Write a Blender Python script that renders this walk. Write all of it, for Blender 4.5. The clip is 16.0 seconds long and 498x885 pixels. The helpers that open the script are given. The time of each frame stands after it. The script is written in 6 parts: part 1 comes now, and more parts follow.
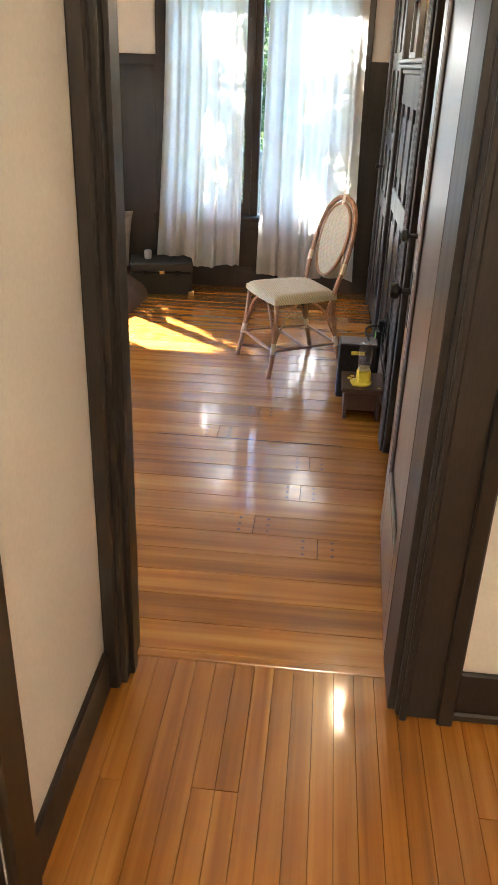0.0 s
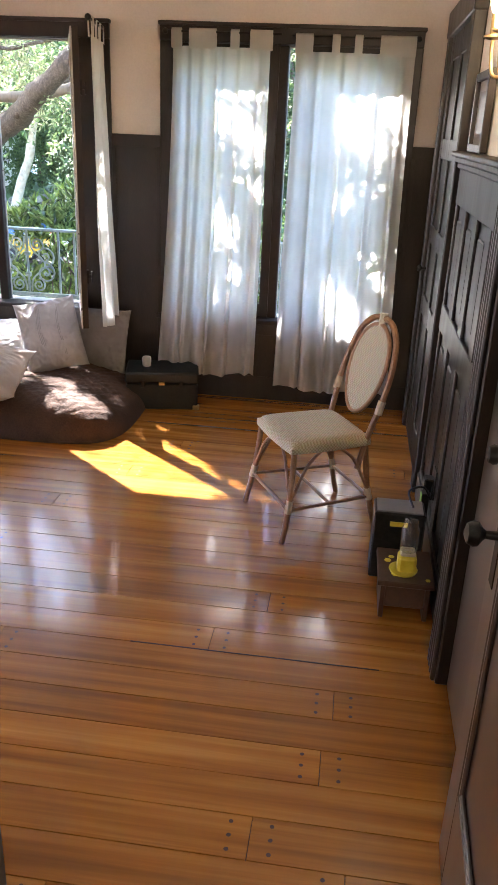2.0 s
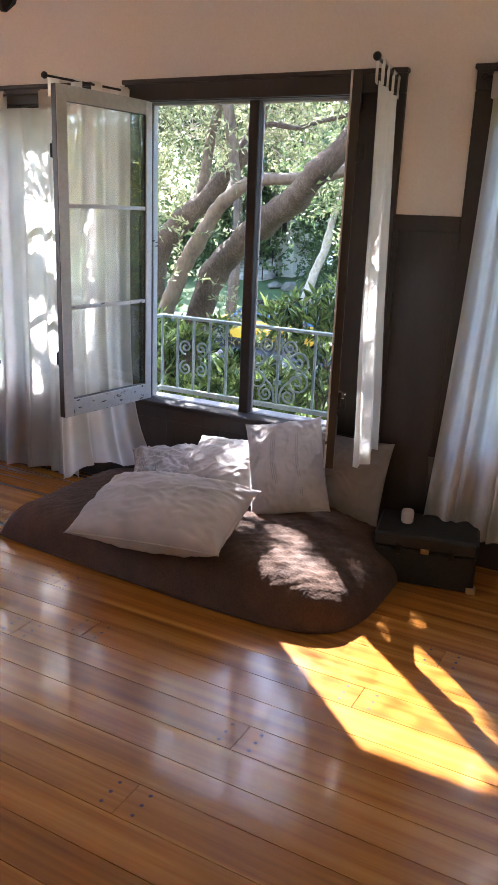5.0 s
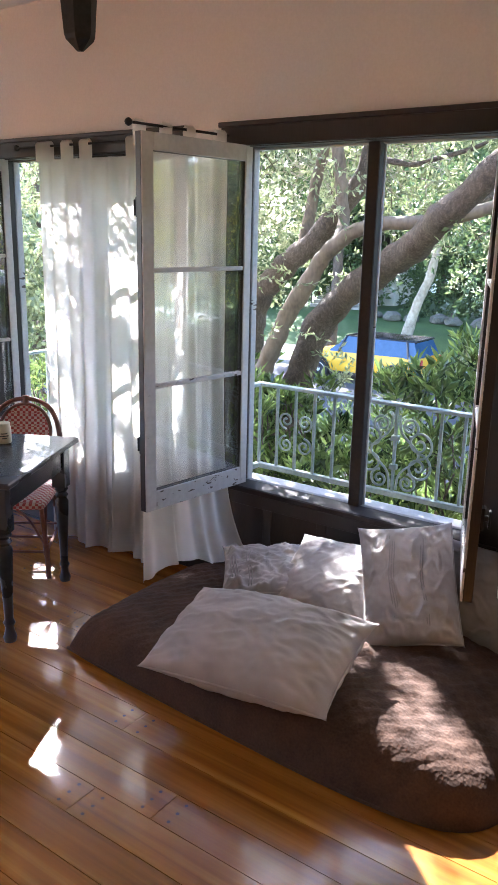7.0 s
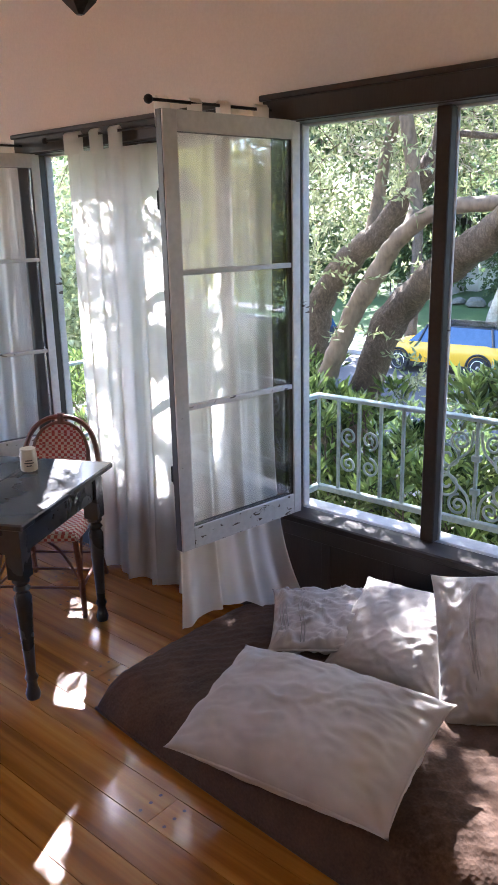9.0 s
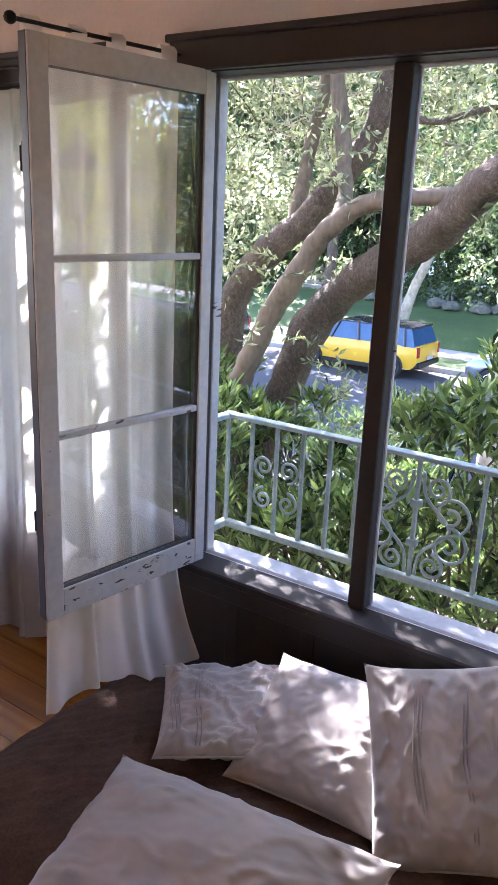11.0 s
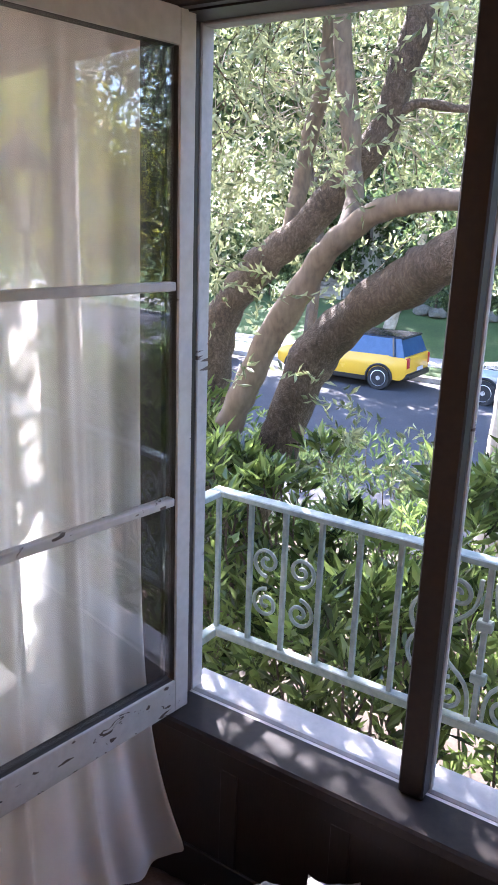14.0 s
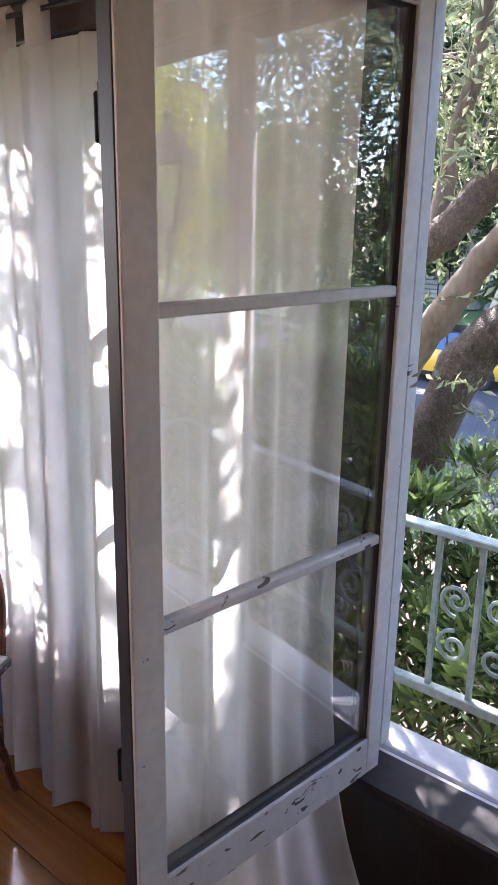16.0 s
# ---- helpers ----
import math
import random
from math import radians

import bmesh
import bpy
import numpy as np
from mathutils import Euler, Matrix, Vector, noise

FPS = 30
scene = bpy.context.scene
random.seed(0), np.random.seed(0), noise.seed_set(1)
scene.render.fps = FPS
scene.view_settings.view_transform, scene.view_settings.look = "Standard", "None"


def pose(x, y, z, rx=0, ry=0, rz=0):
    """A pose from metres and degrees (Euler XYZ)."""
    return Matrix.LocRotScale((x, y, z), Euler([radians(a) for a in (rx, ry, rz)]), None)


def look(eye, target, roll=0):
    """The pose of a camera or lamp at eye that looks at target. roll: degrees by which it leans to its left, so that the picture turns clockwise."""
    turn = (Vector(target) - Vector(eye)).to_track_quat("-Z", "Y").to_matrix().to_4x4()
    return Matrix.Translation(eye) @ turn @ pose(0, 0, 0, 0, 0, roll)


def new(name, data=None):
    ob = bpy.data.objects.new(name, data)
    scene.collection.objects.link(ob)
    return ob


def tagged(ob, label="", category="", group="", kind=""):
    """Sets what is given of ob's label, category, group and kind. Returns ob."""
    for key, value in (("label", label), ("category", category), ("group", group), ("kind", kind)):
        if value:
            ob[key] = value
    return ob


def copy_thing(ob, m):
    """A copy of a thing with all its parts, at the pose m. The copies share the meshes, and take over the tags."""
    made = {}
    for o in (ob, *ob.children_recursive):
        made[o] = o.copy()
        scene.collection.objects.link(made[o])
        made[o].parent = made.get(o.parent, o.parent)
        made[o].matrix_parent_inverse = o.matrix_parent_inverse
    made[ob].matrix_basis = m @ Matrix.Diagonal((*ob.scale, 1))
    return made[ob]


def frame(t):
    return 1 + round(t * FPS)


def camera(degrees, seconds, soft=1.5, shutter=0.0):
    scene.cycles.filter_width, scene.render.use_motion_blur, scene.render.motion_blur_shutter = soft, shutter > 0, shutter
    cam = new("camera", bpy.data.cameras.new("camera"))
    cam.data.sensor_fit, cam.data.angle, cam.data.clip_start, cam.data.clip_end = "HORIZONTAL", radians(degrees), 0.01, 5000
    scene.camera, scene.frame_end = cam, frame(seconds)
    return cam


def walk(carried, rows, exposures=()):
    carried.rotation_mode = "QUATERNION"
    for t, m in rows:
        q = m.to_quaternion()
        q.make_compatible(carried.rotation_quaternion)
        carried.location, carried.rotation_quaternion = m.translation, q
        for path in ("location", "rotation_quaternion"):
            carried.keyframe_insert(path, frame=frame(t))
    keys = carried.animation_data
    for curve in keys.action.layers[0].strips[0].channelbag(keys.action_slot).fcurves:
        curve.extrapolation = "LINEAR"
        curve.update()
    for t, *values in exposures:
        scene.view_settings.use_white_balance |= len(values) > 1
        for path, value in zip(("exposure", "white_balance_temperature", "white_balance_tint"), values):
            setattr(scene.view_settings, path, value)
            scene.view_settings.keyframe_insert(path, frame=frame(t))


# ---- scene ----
cam = camera(35.5, 16.0)
PATH = [
    (0, (0.195, -0.088, 1.611), (0.045, 1.704, 0.735), 2.1),
    (0.5, (0.132, 0.19, 1.622), (0.015, 2.025, 0.835), 0.8),
    (1, (0.089, 0.473, 1.611), (0.037, 2.341, 0.899), 0.2),
    (1.5, (0.132, 0.771, 1.701), (0.018, 2.636, 0.988), 1.4),
    (2, (0.141, 0.999, 1.715), (-0.078, 2.84, 0.965), 2.5),
    (2.5, (0.092, 1.27, 1.691), (-0.169, 3.115, 0.965), 2.3),
    (3, (0.068, 1.517, 1.672), (-0.305, 3.351, 0.965), 2.0),
    (3.5, (0.058, 1.791, 1.648), (-0.623, 3.539, 0.955), 2.6),
    (4, (0.002, 1.979, 1.624), (-0.825, 3.658, 0.918), 1.6),
    (4.5, (-0.146, 2.203, 1.626), (-0.967, 3.897, 0.952), 2.8),
    (5, (-0.193, 2.359, 1.637), (-1.085, 4.055, 1.066), 2.4),
    (5.2, (-0.273, 2.455, 1.663), (-1.206, 4.143, 1.134), 2.1),
    (7.3, (-0.646, 3.006, 1.785), (-1.77, 4.573, 1.257), 1.2),
    (7.5, (-0.682, 3.047, 1.778), (-1.812, 4.607, 1.242), 1.1),
    (8, (-0.771, 3.208, 1.768), (-1.918, 4.75, 1.216), 1.4),
    (8.5, (-0.814, 3.373, 1.791), (-2.041, 4.856, 1.247), 0.4),
    (9, (-0.819, 3.458, 1.789), (-2.092, 4.903, 1.248), -1.3),
    (9.5, (-0.843, 3.514, 1.778), (-2.005, 5.04, 1.209), -0.1),
    (9.7, (-0.887, 3.563, 1.765), (-1.981, 5.132, 1.18), 1.0),
    (11.8, (-1.33, 4.223, 1.778), (-2.416, 5.802, 1.207), 2.8),
    (12, (-1.338, 4.26, 1.772), (-2.423, 5.84, 1.202), 2.6),
    (12.5, (-1.431, 4.369, 1.756), (-2.433, 6.003, 1.185), 2.2),
    (13, (-1.591, 4.457, 1.766), (-2.532, 6.129, 1.2), 1.7),
    (13.5, (-1.675, 4.527, 1.756), (-2.641, 6.187, 1.198), 1.5),
    (14, (-1.73, 4.658, 1.774), (-2.78, 6.267, 1.219), 2.0),
    (14.5, (-1.773, 4.762, 1.767), (-2.942, 6.289, 1.219), 1.7),
    (15, (-1.903, 4.795, 1.76), (-3.128, 6.271, 1.192), 1.5),
    (15.5, (-2.016, 4.768, 1.756), (-3.24, 6.241, 1.18), 1.2),
    (16, (-2.085, 4.7, 1.758), (-3.307, 6.18, 1.194), 1.0),
]
EXPOSURES = [(0.0, 4.7, 5700, 8), (1.0, 4.55, 5700, 10), (2.5, 3.95, 5800, 17), (5.0, 3.55, 5700, 19), (8.0, 3.45, 5600, 18), (12.0, 3.35, 5700, 27), (16.0, 3.2, 5750, 26)]
walk(cam, [(t, look(eye, target, roll)) for t, eye, target, roll in PATH], EXPOSURES)

# ---- world and light ----
SUN_DIR = Vector((0.757, -0.653, -0.815)).normalized()
world = bpy.data.worlds.new("world")
scene.world = world
world.use_nodes = True
wn = world.node_tree.nodes
sky = wn.new("ShaderNodeTexSky")
sky.sky_type, sky.sun_disc = "NISHITA", False
sky.sun_elevation = math.asin(-SUN_DIR.z)
sky.sun_rotation = math.atan2(-SUN_DIR.x, -SUN_DIR.y)
wn["Background"].inputs["Strength"].default_value = 0.15
world.node_tree.links.new(sky.outputs[0], wn["Background"].inputs["Color"])

sun = new("sun", bpy.data.lights.new("sun", "SUN"))
sun.data.energy, sun.data.angle, sun.data.color = 5.0, radians(0.5), (1.0, 0.93, 0.82)
sun.matrix_world = look((-12, 12, 14), Vector((-12, 12, 14)) + SUN_DIR)


# ---- mesh helpers ----
ORIGIN = {}
rnd = random.Random(4)


def thing(name, at=(0, 0, 0), label="", category="", group="", kind=""):
    ob = new(name)
    ob.empty_display_size = 0.1
    ob.location = at
    ORIGIN[ob.name] = Vector(at)
    return tagged(ob, label, category, group, kind)


def link_mesh(name, me, material, parent=None, label=""):
    """Links a mesh in world coordinates under its thing or part."""
    o = ORIGIN.get(parent.name, Vector()) if parent else Vector()
    me.transform(Matrix.Translation(-o))
    mats = material if isinstance(material, (list, tuple)) else [material]
    for mt in mats:
        me.materials.append(mt)
    ob = new(name, me)
    ORIGIN[ob.name] = o
    if parent:
        ob.parent = parent
    if label:
        ob["label"] = label
    return ob


def part(name, bm, material, parent=None, label="", smooth=False, sharp=40):
    me = bpy.data.meshes.new(name)
    bmesh.ops.recalc_face_normals(bm, faces=bm.faces)
    if smooth:
        for f in bm.faces:
            f.smooth = True
        for e in bm.edges:
            if len(e.link_faces) == 2 and e.calc_face_angle(0) > radians(sharp):
                e.smooth = False
    bm.to_mesh(me)
    bm.free()
    return link_mesh(name, me, material, parent, label)


def setting(name, bm, material, label, category, smooth=False):
    return tagged(part(name, bm, material, None, label, smooth), "", category, "", "structure")


def box(bm, x0, x1, y0, y1, z0, z1, bevel=0.0, m=None):
    r = bmesh.ops.create_cube(bm, size=1)["verts"]
    for v in r:
        v.co = Vector(((x0 + x1) / 2 + v.co.x * (x1 - x0), (y0 + y1) / 2 + v.co.y * (y1 - y0), (z0 + z1) / 2 + v.co.z * (z1 - z0)))
    if bevel:
        es = list({e for v in r for e in v.link_edges})
        r = list({v for f in bmesh.ops.bevel(bm, geom=es, offset=bevel, segments=1, affect="EDGES")["faces"] for v in f.verts})
    if m:
        bmesh.ops.transform(bm, matrix=m, verts=r)
    return r


def boxes(*rows, bevel=0.0, m=None):
    bm = bmesh.new()
    for r in rows:
        box(bm, *r, bevel=bevel, m=m)
    return bm


def tube(bm, pts, radii, seg=8, caps=True):
    """A tapered tube through points."""
    pts = [Vector(p) for p in pts]
    if not isinstance(radii, (list, tuple)):
        radii = [radii] * len(pts)
    rings, up = [], None
    for i, p in enumerate(pts):
        d = (pts[min(i + 1, len(pts) - 1)] - pts[max(i - 1, 0)]).normalized()
        if up is None:
            up = Vector((0, 0, 1)) if abs(d.z) < 0.9 else Vector((1, 0, 0))
        side = d.cross(up).normalized()
        up = side.cross(d).normalized()
        rings.append([bm.verts.new(p + (side * math.cos(a) + up * math.sin(a)) * radii[i]) for a in [2 * math.pi * k / seg for k in range(seg)]])
    for a, b in zip(rings, rings[1:]):
        for k in range(seg):
            bm.faces.new((a[k], a[(k + 1) % seg], b[(k + 1) % seg], b[k]))
    if caps:
        bm.faces.new(rings[0])
        bm.faces.new(list(reversed(rings[-1])))
    return bm


def tubes(*rows, seg=8):
    bm = bmesh.new()
    for pts, r in rows:
        tube(bm, pts, r, seg)
    return bm


def smooth_line(pts, n=6):
    """Catmull-Rom through points."""
    pts = [Vector(p) for p in pts]
    out = []
    for i in range(len(pts) - 1):
        p0, p1, p2, p3 = pts[max(i - 1, 0)], pts[i], pts[i + 1], pts[min(i + 2, len(pts) - 1)]
        for k in range(n):
            t = k / n
            out.append(0.5 * ((2 * p1) + (p2 - p0) * t + (2 * p0 - 5 * p1 + 4 * p2 - p3) * t * t + (3 * p1 - p0 - 3 * p2 + p3) * t ** 3))
    return out + [pts[-1]]


def lathe(bm, profile, centre=(0, 0, 0), seg=20):
    """Turns (radius, height) pairs about z."""
    c = Vector(centre)
    rings = []
    for r, z in profile:
        rings.append([bm.verts.new(c + Vector((r * math.cos(2 * math.pi * k / seg), r * math.sin(2 * math.pi * k / seg), z))) for k in range(seg)])
    for a, b in zip(rings, rings[1:]):
        for k in range(seg):
            bm.faces.new((a[k], a[(k + 1) % seg], b[(k + 1) % seg], b[k]))
    bm.faces.new(rings[0])
    bm.faces.new(list(reversed(rings[-1])))
    return bm


# ---- materials ----
def material(name, rough=0.5, metal=0.0):
    mt = bpy.data.materials.new(name)
    mt.use_nodes = True
    b = mt.node_tree.nodes["Principled BSDF"]
    b.inputs["Roughness"].default_value, b.inputs["Metallic"].default_value = rough, metal
    return mt, mt.node_tree.nodes, mt.node_tree.links, b


def ramp(n, stops):
    r = n.new("ShaderNodeValToRGB")
    e = r.color_ramp.elements
    while len(e) < len(stops):
        e.new(0.5)
    for el, (p, c) in zip(e, stops):
        el.position, el.color = p, (*c, 1)
    return r


def coords(n, l, scale=(1, 1, 1), rnd=False):
    tc = n.new("ShaderNodeTexCoord")
    mp = n.new("ShaderNodeMapping")
    mp.inputs["Scale"].default_value = scale
    l.new(tc.outputs["Object"], mp.inputs["Vector"])
    if rnd:
        oi = n.new("ShaderNodeObjectInfo")
        ml = n.new("ShaderNodeMath")
        ml.operation, ml.inputs[1].default_value = "MULTIPLY", 37.0
        l.new(oi.outputs["Random"], ml.inputs[0])
        cb = n.new("ShaderNodeCombineXYZ")
        for k in range(3):
            l.new(ml.outputs[0], cb.inputs[k])
        l.new(cb.outputs[0], mp.inputs["Location"])
    return mp


def noise_tex(n, l, vec, scale, detail=4, dist=0.0):
    t = n.new("ShaderNodeTexNoise")
    t.inputs["Scale"].default_value, t.inputs["Detail"].default_value, t.inputs["Distortion"].default_value = scale, detail, dist
    l.new(vec.outputs[0], t.inputs["Vector"])
    return t


def bump(n, l, b, height, strength=0.2, distance=0.01):
    bp = n.new("ShaderNodeBump")
    bp.inputs["Strength"].default_value, bp.inputs["Distance"].default_value = strength, distance
    l.new(height, bp.inputs["Height"])
    l.new(bp.outputs[0], b.inputs["Normal"])


def mottled(name, c0, c1, rough=0.5, metal=0.0, scale=6.0, grain=60.0, relief=0.15, stretch=(1, 1, 1), spread=0.12):
    """Two-scale colour variation with fine relief."""
    mt, n, l, b = material(name, rough, metal)
    mp = coords(n, l, stretch)
    a, g = noise_tex(n, l, mp, scale, 5), noise_tex(n, l, mp, grain, 3)
    mx = n.new("ShaderNodeMath")
    mx.operation, mx.inputs[1].default_value = "MULTIPLY_ADD", 0.45
    l.new(g.outputs["Fac"], mx.inputs[0])
    sc = n.new("ShaderNodeMath")
    sc.operation, sc.inputs[1].default_value = "MULTIPLY", 0.55
    l.new(a.outputs["Fac"], sc.inputs[0])
    l.new(sc.outputs[0], mx.inputs[2])
    r = ramp(n, [(0.36, c0), (0.64, c1)])
    l.new(mx.outputs[0], r.inputs[0])
    l.new(r.outputs[0], b.inputs["Base Color"])
    rr = n.new("ShaderNodeMapRange")
    rr.inputs["To Min"].default_value, rr.inputs["To Max"].default_value = max(rough - spread, 0.03), min(rough + spread, 1)
    l.new(a.outputs["Fac"], rr.inputs["Value"])
    l.new(rr.outputs[0], b.inputs["Roughness"])
    if relief:
        bump(n, l, b, mx.outputs[0], relief, 0.004)
    return mt


def plank_wood(name, along):
    """Old varnished fir boards; each board takes its own tone."""
    mt, n, l, b = material(name, 0.2)
    st = (0.45, 14, 14) if along == "x" else (14, 0.45, 14)
    mp = coords(n, l, st, True)
    g1 = noise_tex(n, l, mp, 1.6, 6, 0.35)
    g2 = noise_tex(n, l, mp, 9.0, 4, 0.4)
    r1 = ramp(n, [(0.28, (0.25, 0.087, 0.011)), (0.5, (0.405, 0.16, 0.019)), (0.74, (0.55, 0.255, 0.042))])
    l.new(g1.outputs["Fac"], r1.inputs[0])
    oi = n.new("ShaderNodeObjectInfo")
    r2 = ramp(n, [(0.0, (0.76, 0.72, 0.66)), (0.5, (0.90, 0.88, 0.84)), (1.0, (1.0, 1.0, 0.96))])
    l.new(oi.outputs["Random"], r2.inputs[0])
    m1 = n.new("ShaderNodeMix")
    m1.data_type, m1.blend_type = "RGBA", "MULTIPLY"
    m1.inputs[0].default_value = 1
    l.new(r1.outputs[0], m1.inputs[6])
    l.new(r2.outputs[0], m1.inputs[7])
    r3 = ramp(n, [(0.2, (0.74, 0.72, 0.70)), (0.8, (1.0, 1.0, 1.0))])
    l.new(g2.outputs["Fac"], r3.inputs[0])
    m2 = n.new("ShaderNodeMix")
    m2.data_type, m2.blend_type = "RGBA", "MULTIPLY"
    m2.inputs[0].default_value = 0.6
    l.new(m1.outputs[2], m2.inputs[6])
    l.new(r3.outputs[0], m2.inputs[7])
    l.new(m2.outputs[2], b.inputs["Base Color"])
    b.inputs["Roughness"].default_value = 0.27
    b.inputs["Coat Weight"].default_value, b.inputs["Coat Roughness"].default_value = 0.7, 0.09
    bump(n, l, b, g2.outputs["Fac"], 0.06, 0.003)
    return mt


def cloth(name, c0, c1, through_light=0.0, weave=900.0, scale=5.0, stripe=None):
    mt, n, l, b = material(name, 0.9)
    mp = coords(n, l)
    a = noise_tex(n, l, mp, scale, 5)
    w = noise_tex(n, l, mp, weave, 2)
    r = ramp(n, [(0.35, c0), (0.65, c1)])
    l.new(a.outputs["Fac"], r.inputs[0])
    col = r.outputs[0]
    l.new(col, b.inputs["Base Color"])
    b.inputs["Sheen Weight"].default_value = 0.15
    bump(n, l, b, w.outputs["Fac"], 0.25, 0.002)
    if through_light:
        out = n["Material Output"]
        tr = n.new("ShaderNodeBsdfTranslucent")
        l.new(col, tr.inputs["Color"])
        mx = n.new("ShaderNodeMixShader")
        mx.inputs[0].default_value = through_light
        l.new(b.outputs[0], mx.inputs[1])
        l.new(tr.outputs[0], mx.inputs[2])
        l.new(mx.outputs[0], out.inputs["Surface"])
    return mt


def leaf_material(name, c0, c1, rough=0.45, gloss=0.5):
    mt, n, l, b = material(name, rough)
    ge = n.new("ShaderNodeNewGeometry")
    r = ramp(n, [(0.0, c0), (1.0, c1)])
    l.new(ge.outputs["Random Per Island"], r.inputs[0])
    l.new(r.outputs[0], b.inputs["Base Color"])
    b.inputs["Specular IOR Level"].default_value = gloss
    tr = n.new("ShaderNodeBsdfTranslucent")
    l.new(r.outputs[0], tr.inputs["Color"])
    mx = n.new("ShaderNodeMixShader")
    mx.inputs[0].default_value = 0.35
    l.new(b.outputs[0], mx.inputs[1])
    l.new(tr.outputs[0], mx.inputs[2])
    l.new(mx.outputs[0], n["Material Output"].inputs["Surface"])
    return mt


def glass_material(name):
    mt, n, l, b = material(name, 0.0)
    gl = n.new("ShaderNodeBsdfGlossy")
    gl.inputs["Roughness"].default_value = 0.0
    tp = n.new("ShaderNodeBsdfTransparent")
    tp.inputs["Color"].default_value = (0.95, 0.97, 0.96, 1)
    lw = n.new("ShaderNodeLayerWeight")
    lw.inputs["Blend"].default_value = 0.5
    pw = n.new("ShaderNodeMath")
    pw.operation, pw.inputs[1].default_value = "POWER", 3.0
    l.new(lw.outputs["Facing"], pw.inputs[0])
    fr = n.new("ShaderNodeMath")
    fr.operation, fr.inputs[1].default_value, fr.inputs[2].default_value = "MULTIPLY_ADD", 0.9, 0.085
    l.new(pw.outputs[0], fr.inputs[0])
    mx = n.new("ShaderNodeMixShader")
    l.new(fr.outputs[0], mx.inputs[0])
    l.new(tp.outputs[0], mx.inputs[1])
    l.new(gl.outputs[0], mx.inputs[2])
    l.new(mx.outputs[0], n["Material Output"].inputs["Surface"])
    return mt


def glow(name, colour, strength):
    mt, n, l, b = material(name, 0.5)
    b.inputs["Base Color"].default_value = (*colour, 1)
    b.inputs["Emission Color"].default_value = (*colour, 1)
    b.inputs["Emission Strength"].default_value = strength
    return mt


PLASTER = mottled("plaster", (0.69, 0.645, 0.595), (0.76, 0.715, 0.665), 0.85, scale=1.2, grain=90, relief=0.12)
CEILING = mottled("ceiling_paint", (0.69, 0.645, 0.595), (0.75, 0.705, 0.655), 0.9, scale=0.8, grain=70, relief=0.1)
DARK = mottled("dark_stained_wood", (0.018, 0.0135, 0.0115), (0.034, 0.0245, 0.020), 0.42, scale=2.5, grain=40, relief=0.06, stretch=(6, 6, 0.7))
SILL = mottled("dull_dark_sill", (0.012, 0.009, 0.008), (0.03, 0.02, 0.016), 0.6, scale=5, grain=60, relief=0.15)
DOORWOOD = mottled("polished_dark_door", (0.050, 0.029, 0.019), (0.075, 0.045, 0.03), 0.36, scale=1.2, grain=14, relief=0.02, stretch=(6, 6, 0.5))
for k, v in (("Coat Weight", 1.0), ("Coat Roughness", 0.33)):
    DOORWOOD.node_tree.nodes["Principled BSDF"].inputs[k].default_value = v
WHITE = mottled("worn_white_paint", (0.50, 0.485, 0.46), (0.62, 0.60, 0.57), 0.5, scale=3, grain=45, relief=0.2)
OUTWHITE = mottled("outside_white_paint", (0.40, 0.39, 0.365), (0.52, 0.505, 0.475), 0.6, scale=4, grain=50, relief=0.2)
def chip(mt, amount, scale=7.0):
    """Bare brown wood where the paint has flaked."""
    n, l = mt.node_tree.nodes, mt.node_tree.links
    b = n["Principled BSDF"]
    old = b.inputs["Base Color"].links[0].from_socket
    t = noise_tex(n, l, coords(n, l, (0.6, 0.6, 1.5)), scale, 9, 0.6)
    r = ramp(n, [(amount, (0, 0, 0)), (amount + 0.015, (1, 1, 1))])
    l.new(t.outputs["Fac"], r.inputs[0])
    m = n.new("ShaderNodeMix")
    m.data_type = "RGBA"
    m.inputs[7].default_value = (0.09, 0.065, 0.05, 1)
    l.new(r.outputs[0], m.inputs[0])
    l.new(old, m.inputs[6])
    l.new(m.outputs[2], b.inputs["Base Color"])


FLAKED = mottled("flaking_white_paint", (0.50, 0.485, 0.46), (0.62, 0.60, 0.57), 0.55, scale=3, grain=45, relief=0.25)
chip(FLAKED, 0.625, 34.0)
chip(WHITE, 0.69, 14.0)
chip(OUTWHITE, 0.70)
GLASS = glass_material("window_glass")
FLOORX = plank_wood("room_floor_fir", "x")
FLOORY = plank_wood("hall_floor_fir", "y")
GAP = mottled("floor_gap_dirt", (0.015, 0.008, 0.004), (0.03, 0.016, 0.008), 0.9)
SHEER = cloth("cream_curtain", (0.80, 0.77, 0.71), (0.88, 0.86, 0.81), 0.7)
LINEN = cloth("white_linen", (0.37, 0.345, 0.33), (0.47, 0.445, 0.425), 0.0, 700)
WHITE_THREAD = cloth("white_thread", (0.6, 0.58, 0.55), (0.7, 0.68, 0.65), 0.0, 700)
TUCK = cloth("grey_tuck_thread", (0.27, 0.255, 0.25), (0.34, 0.325, 0.315), 0.0, 700)
LINEN2 = cloth("grey_linen", (0.20, 0.185, 0.175), (0.28, 0.26, 0.245), 0.0, 700)
BROWN = mottled("brown_quilted_cover", (0.048, 0.024, 0.013), (0.092, 0.048, 0.028), 0.95, scale=9, grain=120, relief=0.0)
bn, bl_ = BROWN.node_tree.nodes, BROWN.node_tree.links
